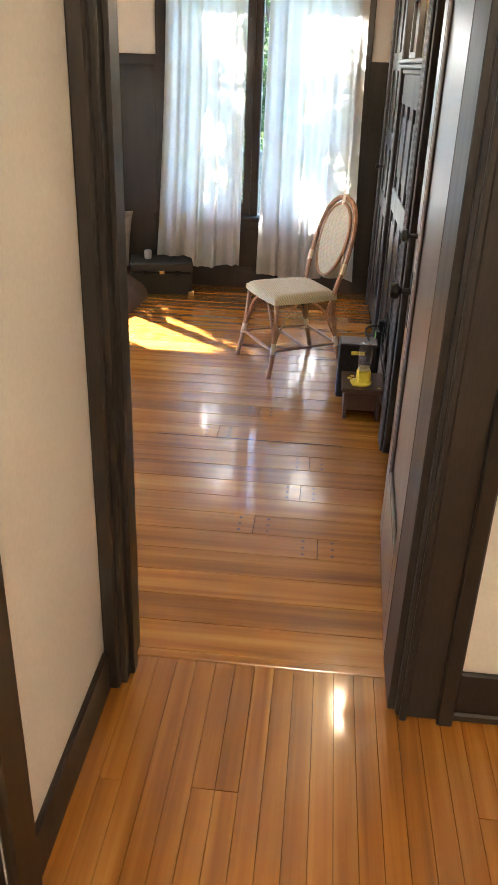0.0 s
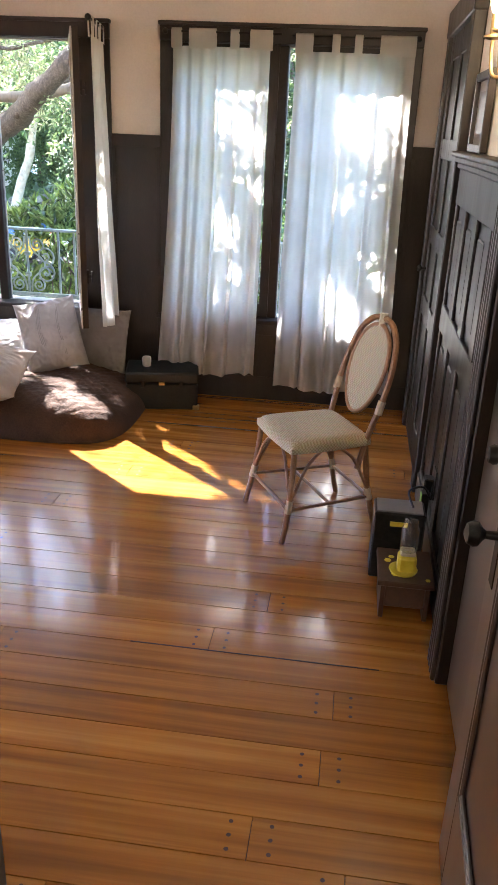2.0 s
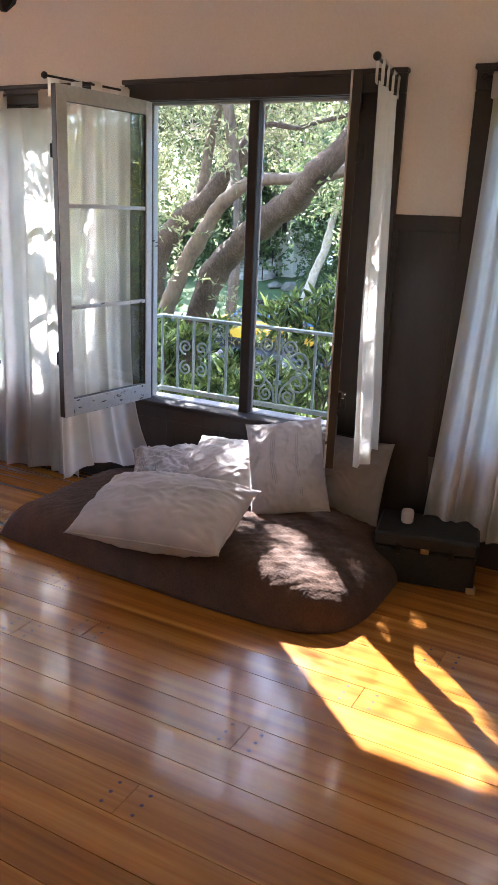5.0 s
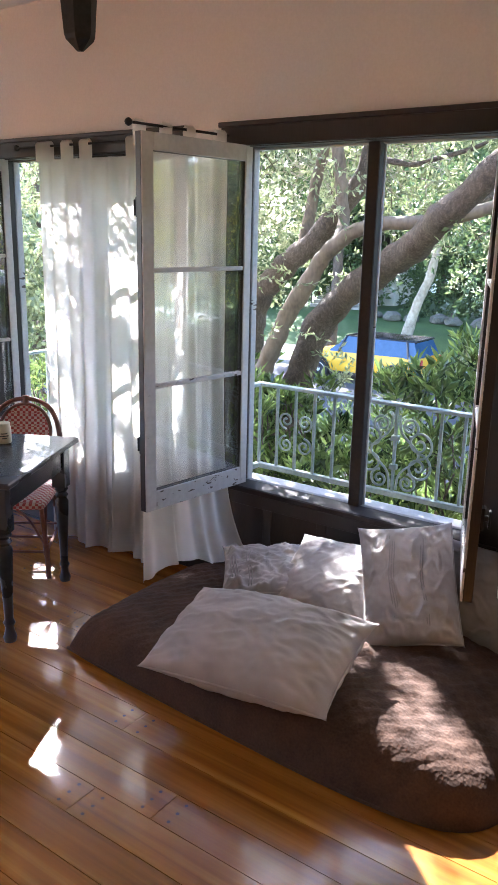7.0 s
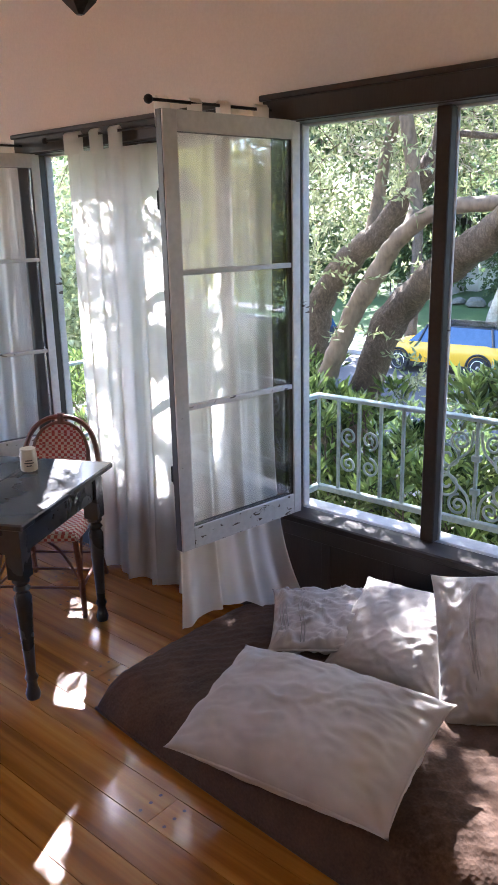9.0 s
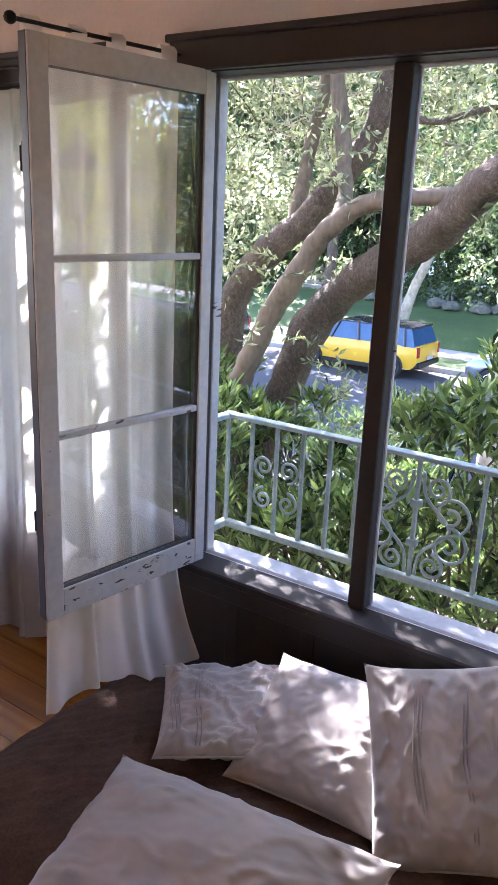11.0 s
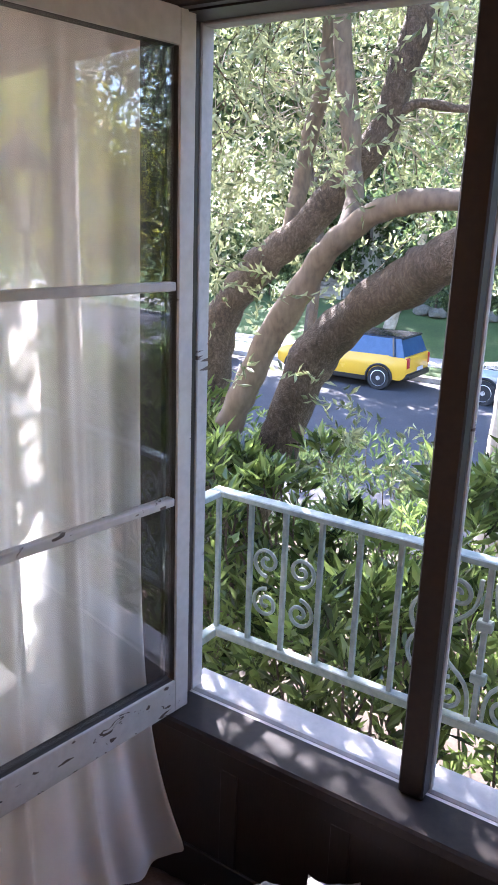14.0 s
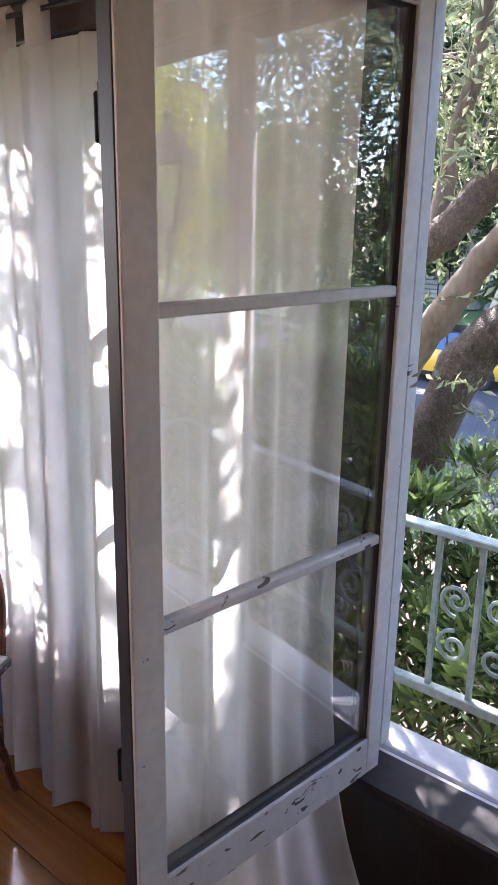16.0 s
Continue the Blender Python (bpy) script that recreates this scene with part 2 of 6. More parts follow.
vt = bn.new("ShaderNodeTexVoronoi")
vt.inputs["Scale"].default_value = 75.0
bl_.new(coords(bn, bl_).outputs[0], vt.inputs["Vector"])
bump(bn, bl_, bn["Principled BSDF"], vt.outputs["Distance"], 0.25, 0.008)
IRON = mottled("black_iron", (0.012, 0.012, 0.012), (0.03, 0.028, 0.026), 0.45, 0.6, scale=12)
VERDI = mottled("weathered_pale_green_paint", (0.20, 0.27, 0.255), (0.38, 0.44, 0.42), 0.6, scale=9, grain=50, relief=0.35)
BRASS = mottled("old_brass", (0.35, 0.24, 0.10), (0.55, 0.40, 0.18), 0.35, 0.9, scale=14)
BULB = glow("warm_bulb", (1.0, 0.72, 0.38), 30.0)

# ---- large structure ----
TRIM_Y, WALL_Y, OUT_Y = 6.005, 6.03, 6.155
OPEN = [(-4.60, -3.27), (-2.850, -1.615), (-0.985, 0.345)]
RIGHT = [0.1, 0.22, 0.1]
Z0, Z1, HEAD, WAIN, CEIL = 0.562, 2.175, 2.255, 1.648, 2.95
RX, LX, FY = 0.61, -6.4, 1.74


def wall_with_holes(name, axis, a0, a1, p0, p1, z0, z1, holes, mat, label):
    """A wall along an axis between thickness planes p0 and p1, with openings (a, b, z0, z1) through it."""
    bm = bmesh.new()
    xs = sorted({a0, a1, *[h[0] for h in holes], *[h[1] for h in holes]})
    for u, v in zip(xs, xs[1:]):
        mid = (u + v) / 2
        zs = [(z0, z1)]
        for h in holes:
            if h[0] < mid < h[1]:
                zs = [(z0, h[2]), (h[3], z1)]
        for c, d in zs:
            if d - c > 1e-4:
                box(bm, *((u, v, p0, p1, c, d) if axis == "x" else (p0, p1, u, v, c, d)))
    bmesh.ops.remove_doubles(bm, verts=bm.verts, dist=1e-5)
    return setting(name, bm, mat, label, "wall")


wall_with_holes("wall_north", "x", LX - 0.2, RX + 0.2, WALL_Y, OUT_Y, -2.6, CEIL + 0.1, [(a, b, Z0 - 0.02, Z1 + 0.01) for a, b in OPEN], PLASTER, "cream plaster window wall above dark wainscot")
wall_with_holes("wall_east", "y", FY - 0.1, WALL_Y, RX, RX + 0.2, 0, CEIL + 0.1, [], PLASTER, "cream plaster side wall above dark panelling")
wall_with_holes("wall_south", "x", LX - 0.2, RX + 1.2, 1.585, FY, 0, CEIL + 0.1, [(-0.285, 0.475, 0, 2.06)], PLASTER, "cream plaster wall with the hall doorway")
# The opening in this unseen wall is added to let in fill light.
wall_with_holes("wall_west", "y", FY, WALL_Y, LX - 0.2, LX, 0, CEIL + 0.1, [(2.9, 5.1, 0.8, 2.35)], PLASTER, "cream plaster end wall with an opening added for fill light")
setting("ceiling", boxes((LX - 0.2, RX + 0.2, FY - 0.1, OUT_Y, CEIL, CEIL + 0.1)), CEILING, "plain cream plaster ceiling", "ceiling")
setting("hall_ceiling", boxes((-1.6, RX + 1.3, -1.5, 1.6, 2.6, 2.7)), CEILING, "plain cream hall ceiling", "ceiling")
wall_with_holes("hall_wall_west", "y", -1.5, 1.585, -0.46, -0.326, 0, 2.6, [(0.0, 0.85, 0, 2.05)], PLASTER, "cream plaster hall wall beside the doorway")
wall_with_holes("hall_wall_east", "y", -1.5, 1.585, RX + 0.75, RX + 0.9, 0, 2.6, [], PLASTER, "cream plaster hall wall")
wall_with_holes("hall_wall_back", "x", -1.6, RX + 0.9, -1.6, -1.5, 0, 2.6, [], PLASTER, "cream plaster hall end wall")
wall_with_holes("side_room_wall", "y", -1.5, 1.585, -1.7, -1.6, 0, 2.6, [], PLASTER, "plain wall of the side room")

# dark wainscot on the window wall, board by board
ws = tagged(thing("wainscot", (-2.5, TRIM_Y, 0)), "dark stained wooden wainscot panelling on the window wall", "wainscot", "", "structure")
edges = [LX] + [e for (a, b), w in zip(OPEN, RIGHT) for e in (a - 0.1, b + w)] + [RX]
for i, (u, v) in enumerate(zip(edges, edges[1:])):
    top = WAIN if i % 2 == 0 else Z0 - 0.046
    k = max(1, round((v - u) / 0.33))
    part("backing", boxes((u, v, TRIM_Y + 0.012, WALL_Y - 0.001, 0.0, top)), DARK, ws)
    if v - u > 0.05:
        part("rail", boxes((u, v, TRIM_Y + 0.004, TRIM_Y + 0.012, 0.0, 0.16), bevel=0.002), DARK, ws)
        part("rail", boxes((u, v, TRIM_Y + 0.004, TRIM_Y + 0.012, top - 0.07, top), bevel=0.002), DARK, ws)
        for j in range(k + 1):
            c = u + (v - u) * j / k
            part("stile", boxes((max(c - 0.025, u), min(c + 0.025, v), TRIM_Y + 0.006, TRIM_Y + 0.012, 0.16, top - 0.07), bevel=0.0015), DARK, ws)


def casing(a, b, w, bottom, parent):
    """Dark window trim on the room side."""
    part("trim", boxes((a - 0.1, a, TRIM_Y, WALL_Y, bottom, HEAD - 0.085), bevel=0.004), DARK, parent)
    part("trim", boxes((b, b + w, TRIM_Y, WALL_Y, bottom, HEAD - 0.085), bevel=0.004), DARK, parent)
    part("trim", boxes((a - 0.1, b + w, TRIM_Y - 0.004, WALL_Y, HEAD - 0.085, HEAD), (a - 0.108, b + w + 0.008, TRIM_Y - 0.018, WALL_Y, HEAD - 0.004, HEAD + 0.018), bevel=0.004), DARK, parent)


def leaf(parent, hinge, angle, width, mirror=1, closed=False, faces=(WHITE, DARK)):
    """A casement of three panes. angle: degrees of opening into the room; the outside face is white, the inside dark."""
    z0, z1 = 0.553, 2.172
    m = Matrix.Translation((hinge[0], hinge[1], 0)) @ Matrix.Rotation(radians(-angle * mirror), 4, "Z") @ Matrix.Diagonal((mirror, 1, 1, 1))
    s, tk, hs_ = width * 0.092, 0.042, 0.045
    rails = [(0, hs_, z0, z1), (width - s, width, z0, z1), (hs_, width - s, z0, z0 + 0.09), (hs_, width - s, z1 - 0.07, z1)]
    munt = [(hs_, width - s, z - 0.010, z + 0.010) for z in (1.122, 1.624)]
    lf = part("casement", boxes(*[(a, b, tk * 0.8, tk, c, d) for a, b, c, d in rails if closed or (a, c) != (hs_, z0)], bevel=0.002, m=m), faces[0], parent, "open casement, worn white outside" if not closed else "closed casement frame")
    part("inside_face", boxes(*[(a, b, 0, tk * 0.8, c, d) for a, b, c, d in rails], bevel=0.002, m=m), faces[1], lf, "dark stained inside face")
    if not closed:
        part("bottom_rail", boxes((hs_, width - s, tk * 0.8, tk, z0, z0 + 0.09), bevel=0.002, m=m), FLAKED, lf, "flaking white bottom rail")
    for a, b, c, d in munt:
        part("glazing_bar", boxes((a, b, 0.008, tk - 0.006, c, d), bevel=0.003, m=m), FLAKED if not closed and c < 1.2 else faces[0], lf)
    for c, d in ((z0 + 0.09, 1.112), (1.132, 1.614), (1.634, z1 - 0.07)):
        p = part("pane", boxes((hs_, width - s, 0.024, 0.027, c, d), m=m), GLASS, lf)
        p.visible_shadow = False
    return lf, m


def window(i, a, b, left, right):
    w = tagged(thing("window_%d" % i, ((a + b) / 2, 6.1, Z0)), "dark framed casement window with three panes a side", "window", "", "structure")
    casing(a, b, RIGHT[3 - i], Z0 - 0.045, w)
    part("window_sill", boxes((a - 0.13, b + 0.13, TRIM_Y - 0.02, 6.112, Z0 - 0.045, Z0 - 0.012), bevel=0.006), SILL, w, "dark inner sill")
    part("window_frame", boxes((a, a + 0.012, TRIM_Y + 0.026, 6.112, Z0 - 0.012, Z1), (b - 0.012, b, TRIM_Y + 0.026, 6.112, Z0 - 0.012, Z1), (a, b, TRIM_Y + 0.026, 6.112, Z1 - 0.008, Z1 + 0.009)), DARK, w)
    part("outer_frame", boxes((a, a + 0.016, 6.114, OUT_Y + 0.003, Z0 - 0.012, Z1), (b - 0.016, b, 6.114, OUT_Y + 0.003, Z0 - 0.012, Z1), (a + 0.016, b - 0.016, 6.114, OUT_Y + 0.003, Z1 - 0.014, Z1), bevel=0.003), OUTWHITE, w, "white painted outer frame")
    part("outer_sill", boxes((a - 0.03, b + 0.03, 6.125, OUT_Y + 0.07, Z0 - 0.05, Z0 - 0.012), bevel=0.006), OUTWHITE, w, "flaking white outer sill")
    mid = (a + b) / 2 + (0.033 if i == 2 else -0.035)
    part("mullion", boxes((mid - 0.029, mid + 0.029, TRIM_Y + 0.075, 6.125, Z0 - 0.012, Z1 - 0.008), bevel=0.004), SILL, w)
    part("mullion", boxes((mid - 0.02, mid + 0.034, 6.126, 6.14, Z0 - 0.012, Z1 - 0.014), bevel=0.003), OUTWHITE, w, "white outer side of the mullion")
    out = []
    for side, ang in (("L", left), ("R", right)):
        wd = 0.662 if ang else 0.6
        hx = a + 0.005 if side == "L" else b - 0.005
        out.append(leaf(w, (hx, TRIM_Y + 0.055 if ang else TRIM_Y + 0.055), ang, wd, 1 if side == "L" else -1, not ang, (WHITE, DARK) if ang else (DARK, DARK)))
    return w, out


win3, leaves3 = window(3, *OPEN[0], 100.5, 0)
win2, leaves2 = window(2, *OPEN[1], 97.0, 110.5)
win1, leaves1 = window(1, *OPEN[2], 0, 0)

# casement catches on the open leaves
for lf, m in (leaves2[0], leaves2[1], leaves3[0]):
    for z in (0.86, 1.88):
        bm = boxes((0.615, 0.657, -0.012, 0.0, z - 0.04, z + 0.04), (0.627, 0.645, -0.026, -0.012, z - 0.01, z + 0.01), (0.623, 0.649, -0.034, -0.026, z - 0.035, z + 0.03), bevel=0.003, m=m)
        part("catch", bm, IRON, lf, "black iron casement catch")

# ---- doorway from the hall ----
dw = tagged(thing("doorway_trim", (0.1, 1.66, 0)), "dark stained wooden doorway frame between hall and room", "door frame", "", "structure")
for x0, x1 in ((-0.30, -0.27), (0.475, 0.515)):
    part("jamb", boxes((x0 - (0.004 if x0 > 0 else 0), x1, 1.578, 1.773 if x0 > 0 else 1.75, 0, 2.056), bevel=0.003), DARK, dw)
part("door_stop", boxes((-0.27, -0.257, 1.62, 1.66, 0, 2.05), bevel=0.002), DARK, dw)
part("jamb", boxes((-0.30, 0.505, 1.575, 1.75, 2.05, 2.08)), DARK, dw)
for y0, y1 in ((1.55, 1.585), (1.74, 1.775)):
    part("trim", boxes((-0.325 if y0 < 1.7 else -0.40, -0.285, y0, y1, 0, 2.18), bevel=0.006), DARK, dw)
    part("trim", boxes((0.49, 0.643 if y0 < 1.7 else 0.608, y0, y1, 0, 2.18), bevel=0.008), DARK, dw)
    part("trim", boxes((-0.325, 0.645 if y0 < 1.7 else 0.608, y0 - 0.003, y1, 2.07, 2.2), bevel=0.006), DARK, dw)
part("trim", boxes((0.50, 0.52, 1.535, 1.551, 0, 2.1), (0.60, 0.643, 1.53, 1.551, 0, 2.1), bevel=0.005), DARK, dw)
part("hinge_post", boxes((0.515, 0.609, 1.775, 1.80, 0, 2.06), bevel=0.003), DARK, dw)
part("threshold", boxes((-0.285, 0.49, 1.70, 1.735, -0.01, 0.004), bevel=0.003), FLOORX, dw)
for name, row in (("baseboard_hall_left", (-0.326, -0.310, 0.96, 1.55, 0, 0.14)), ("baseboard_hall_right", (0.643, RX + 0.75, 1.565, 1.584, 0, 0.16)), ("baseboard_hall_right", (0.643, RX + 0.75, 1.552, 1.566, 0, 0.03))):
    setting(name, boxes(row, bevel=0.006), DARK, "dark stained wooden baseboard in the hall", "baseboard")
setting("hall_door_trim", boxes((-0.326, -0.302, 0.85, 0.96, 0, 2.05), (-0.47, -0.326, 0.84, 0.855, 0, 2.05), (-0.326, -0.302, -0.1, 0.0, 0, 2.05), (-0.326, -0.298, -0.1, 0.96, 2.05, 2.17), bevel=0.006), DARK, "dark stained casing of another hall door", "door frame")

# open panelled door leaf against the side wall
door = tagged(thing("door_1", (0.48, 1.78, 0)), "polished dark wooden door standing open into the room", "door", "", "structure")
dx0, dx1, dy0, dy1 = 0.462, 0.502, 1.775, 2.545
md = Matrix.Translation((dx1, dy0, 0)) @ Matrix.Rotation(radians(-2.2), 4, "Z") @ Matrix.Translation((-dx1 + 0.008, -dy0, 0))
for r in ((dy0, dy0 + 0.115, 0.01, 2.03), (dy1 - 0.115, dy1, 0.01, 2.03), (dy0 + 0.115, dy1 - 0.115, 0.01, 0.30), (dy0 + 0.115, dy1 - 0.115, 1.9, 2.03)):
    part("stile", boxes((dx0, dx1, *r), bevel=0.003, m=md), DOORWOOD, door)
part("panel", boxes((dx0 + 0.014, dx1 - 0.01, dy0 + 0.115, dy1 - 0.115, 0.30, 1.9), m=md), DOORWOOD, door)
part("panel_moulding", boxes((dx0 + 0.002, dx0 + 0.014, dy0 + 0.115, dy0 + 0.13, 0.3, 1.9), (dx0 + 0.002, dx0 + 0.014, dy1 - 0.13, dy1 - 0.115, 0.3, 1.9), (dx0 + 0.002, dx0 + 0.014, dy0 + 0.13, dy1 - 0.13, 0.3, 0.315), bevel=0.004, m=md), DOORWOOD, door)


def knob(x, y, z, parent, size=1.0, plate=True):
    bm = bmesh.new()
    pr = [(0.011, 0), (0.009, 0.03), (0.014, 0.036), (0.026, 0.045), (0.028, 0.055), (0.022, 0.068), (0.006, 0.074)]
    lathe(bm, [(r * size, h * size) for r, h in pr], seg=14)
    bmesh.ops.transform(bm, matrix=pose(x, y, z, 0, -90, 0), verts=bm.verts)
    k = part("knob", bm, IRON, parent, "dark metal door knob", True)
    if plate:
        part("lock_plate", boxes((x - 0.004, x + 0.003, y - 0.022, y + 0.022, z - 0.12, z + 0.06), bevel=0.003), IRON, parent, "dark metal lock plate")
    return k


knob(dx0 + 0.036, dy1 - 0.06, 0.95, door)
knob(dx0 + 0.036, dy1 - 0.06, 1.13, door, 0.75, False)

# ---- side wall: fluted casing, panelling, far door ----
cs = tagged(thing("door_casing_east", (0.57, 3.27, 0)), "dark moulded door casing on the side wall", "door frame", "", "structure")
part("trim", boxes((0.545, RX, 3.20, 3.345, 0, 2.3), bevel=0.004), DARK, cs)
for y in (3.225, 3.262, 3.30, 3.328):
    part("moulding", boxes((0.53, 0.546, y - 0.011, y + 0.011, 0.0, 2.3), bevel=0.005), DARK, cs)
part("trim", boxes((0.545, RX, 2.3, 3.345, 2.3, 2.42), (0.545, RX, 2.2, 2.33, 0, 2.3), bevel=0.005), DARK, cs)
part("closed_door", boxes((0.585, RX + 0.01, 2.33, 3.2, 0, 2.3)), DOORWOOD, cs)

bm = boxes((0.592, RX, 3.345, 4.68, 0, WAIN - 0.06))
pn = tagged(part("panelling", bm, DARK, None, "dark stained raised panelling with a moulded cap on the side wall"), "", "wainscot", "", "structure")
ys = [3.345, 3.70, 4.03, 4.35, 4.68]
for y in ys:
    part("panel_stile", boxes((0.578, 0.593, max(y - 0.05, 3.345), min(y + 0.05, 4.68), 0.14, WAIN - 0.06), bevel=0.003), DARK, pn)
for z0, z1 in ((0.0, 0.17), (0.88, 1.0), (1.44, WAIN - 0.06)):
    part("panel_rail", boxes((0.576, 0.592, 3.345, 4.68, z0, z1), bevel=0.003), DARK, pn)
for u, v in zip(ys, ys[1:]):
    for z0, z1 in ((0.19, 0.86), (1.02, 1.42)):
        part("raised_panel", boxes((0.583, 0.593, u + 0.085, v - 0.085, z0 + 0.04, z1 - 0.04), bevel=0.006), DARK, pn)
part("cap", boxes((0.565, RX, 3.345, 4.70, WAIN - 0.06, WAIN - 0.035), (0.55, RX, 3.345, 4.71, WAIN - 0.035, WAIN - 0.012), (0.535, RX, 3.345, 4.72, WAIN - 0.012, WAIN + 0.008), bevel=0.005), DARK, pn)
part("skirting", boxes((0.568, 0.578, 3.345, 4.68, 0.0, 0.14), bevel=0.004), DARK, pn)

fd = tagged(thing("door_2", (0.58, 5.2, 0)), "tall closed dark panelled closet door in its casing", "door", "", "structure")
part("trim", boxes((0.555, RX, 4.72, 4.83, 0, 2.30), (0.555, RX, 5.72, 5.83, 0, 2.30), (0.55, RX, 4.71, 5.84, 2.2, 2.33), bevel=0.006), DARK, fd)
part("door_leaf", boxes((0.585, RX, 4.83, 5.72, 0.01, 2.2)), DARK, fd)
for y0, y1 in ((4.83, 4.93), (5.225, 5.325), (5.62, 5.72)):
    part("stile", boxes((0.574, 0.586, y0, y1, 0.01, 2.2), bevel=0.003), DARK, fd)
for z0, z1 in ((0.01, 0.2), (0.75, 0.86), (1.15, 1.25), (1.6, 1.7), (2.08, 2.2)):
    part("rail", boxes((0.5745, 0.586, 4.93, 5.62, z0, z1), bevel=0.003), DARK, fd)
knob(0.574, 5.66, 1.0, fd, 0.7, False)
setting("baseboard_corner", boxes((0.585, RX, 5.84, TRIM_Y, 0, 2.25)), DARK, "dark corner post beside the window", "trim")
setting("baseboard_south", boxes((LX, -0.41, FY, FY + 0.02, 0, 0.16)), DARK, "dark stained baseboard", "baseboard")

# ---- curtains ----
def sheet(p0, p1, q0, q1, ztop, zbot, folds, amp, seed, nu=90, nv=46, push=(0, -1), curve=1.6, hem=0.015, topamp=0.3):
    """A hanging cloth: top edge p0-p1, bottom edge q0-q1 (xy), folds deepening downwards."""
    r = random.Random(seed)
    ph = [r.uniform(0, 6.28) for _ in range(6)]
    fr = [folds * f for f in (1.0, 0.53, 1.71)]
    bm = bmesh.new()
    grid = []
    pv = Vector((push[0], push[1], 0))
    for j in range(nv + 1):
        v = j / nv
        s = v ** curve
        line = []
        for i in range(nu + 1):
            u = i / nu
            warp = u + 0.022 * math.sin(2 * math.pi * fr[1] * u + ph[3]) * (0.3 + v)
            a = Vector((*p0, 0)).lerp(Vector((*p1, 0)), warp)
            b = Vector((*q0, 0)).lerp(Vector((*q1, 0)), warp)
            c = a.lerp(b, s)
            off = math.sin(2 * math.pi * fr[0] * u + ph[0] + 0.5 * math.sin(3 * v + ph[4])) * 0.6 + math.sin(2 * math.pi * fr[1] * u + ph[1]) * 0.5 + math.sin(2 * math.pi * fr[2] * u + ph[2] + v) * 0.22
            off += 0.25 * noise.noise(Vector((u * 7, v * 3, seed)))
            c += pv * off * amp * (topamp + (1 - topamp) * v)
            z = ztop + (zbot + hem * math.sin(2 * math.pi * 1.3 * u + ph[5]) - ztop) * v
            line.append(bm.verts.new((c.x, c.y, z)))
        grid.append(line)
    for j in range(nv):
        for i in range(nu):
            bm.faces.new((grid[j][i], grid[j][i + 1], grid[j + 1][i + 1], grid[j + 1][i]))
    return bm


def curtain(label, p0, p1, q0, q1, zrod, zbot, folds, amp, seed, tabs, push=(0, -1), rod=None, mat=None, hem=0.015, curve=1.6):
    mt = mat or SHEER
    base = ((p0[0] + p1[0]) / 2, (p0[1] + p1[1]) / 2, zbot)
    c = thing("curtain", base, label, "curtain", "tab top curtains")
    ztop = zrod - 0.075
    part("fabric", sheet(p0, p1, q0, q1, ztop, zbot, folds, amp, seed, push=push, hem=hem, curve=curve), mt, c, smooth=True, sharp=180)
    d = (Vector((*p1, 0)) - Vector((*p0, 0)))
    n = Vector((push[0], push[1], 0)).normalized()
    for t, w in tabs:
        o = Vector((*p0, 0)) + d * t
        e = d.normalized() * w / 2
        bm = bmesh.new()
        prof = [(0.012, -0.012), (0.013, 0.05), (0.014, 0.08), (0.0, 0.094), (-0.014, 0.08), (-0.013, 0.05), (-0.012, -0.012)]
        ring = [(bm.verts.new(o - e + n * a + Vector((0, 0, ztop + h))), bm.verts.new(o + e + n * a + Vector((0, 0, ztop + h)))) for a, h in prof]
        for (a, b), (c2, d2) in zip(ring, ring[1:]):
            bm.faces.new((a, b, d2, c2))
        part("tab", bm, mt, c, smooth=True, sharp=180)
    return c


def rod(p, q, z, finial=True):
    r = thing("curtain_rod", (*p, z), "thin black iron curtain rod with a ball end", "curtain rod")
    part("pole", tubes(([(*p, z), (*q, z)], 0.006)), IRON, r)
    for e in ((p,) if finial else ()):
        bm = bmesh.new()
        bmesh.ops.create_icosphere(bm, subdivisions=2, radius=0.017, matrix=Matrix.Translation((*e, z)))
        part("finial", bm, IRON, r, smooth=True)
    return r


T4 = [(0.04, 0.07), (0.33, 0.055), (0.62, 0.055), (0.88, 0.13)]
rod((-1.04, 5.955), (-0.36, 5.955), 2.215)
rod((0.41, 5.955), (-0.30, 5.955), 2.21)
curtain("sheer cream tab top curtain, backlit by the sun", (-0.99, 5.955), (-0.42, 5.955), (-1.07, 5.91), (-0.42, 5.91), 2.215, 0.185, 8, 0.03, 3, [(0.03, 0.06), (0.30, 0.16), (0.63, 0.05), (0.90, 0.13)])
curtain("sheer cream tab top curtain, backlit by the sun", (-0.27, 5.955), (0.40, 5.955), (-0.28, 5.90), (0.45, 5.91), 2.205, 0.13, 8, 0.03, 8, [(0.06, 0.10), (0.33, 0.045), (0.52, 0.045), (0.85, 0.2)])
rod((-4.35, 5.955), (-3.32, 5.955), 2.215)
curtain("sheer white tab top curtain with dappled sun", (-4.17, 5.955), (-3.29, 5.955), (-4.12, 5.89), (-3.25, 5.89), 2.22, 0.012, 8, 0.035, 14, [(0.06, 0.12), (0.26, 0.07), (0.42, 0.07), (0.80, 0.07)])
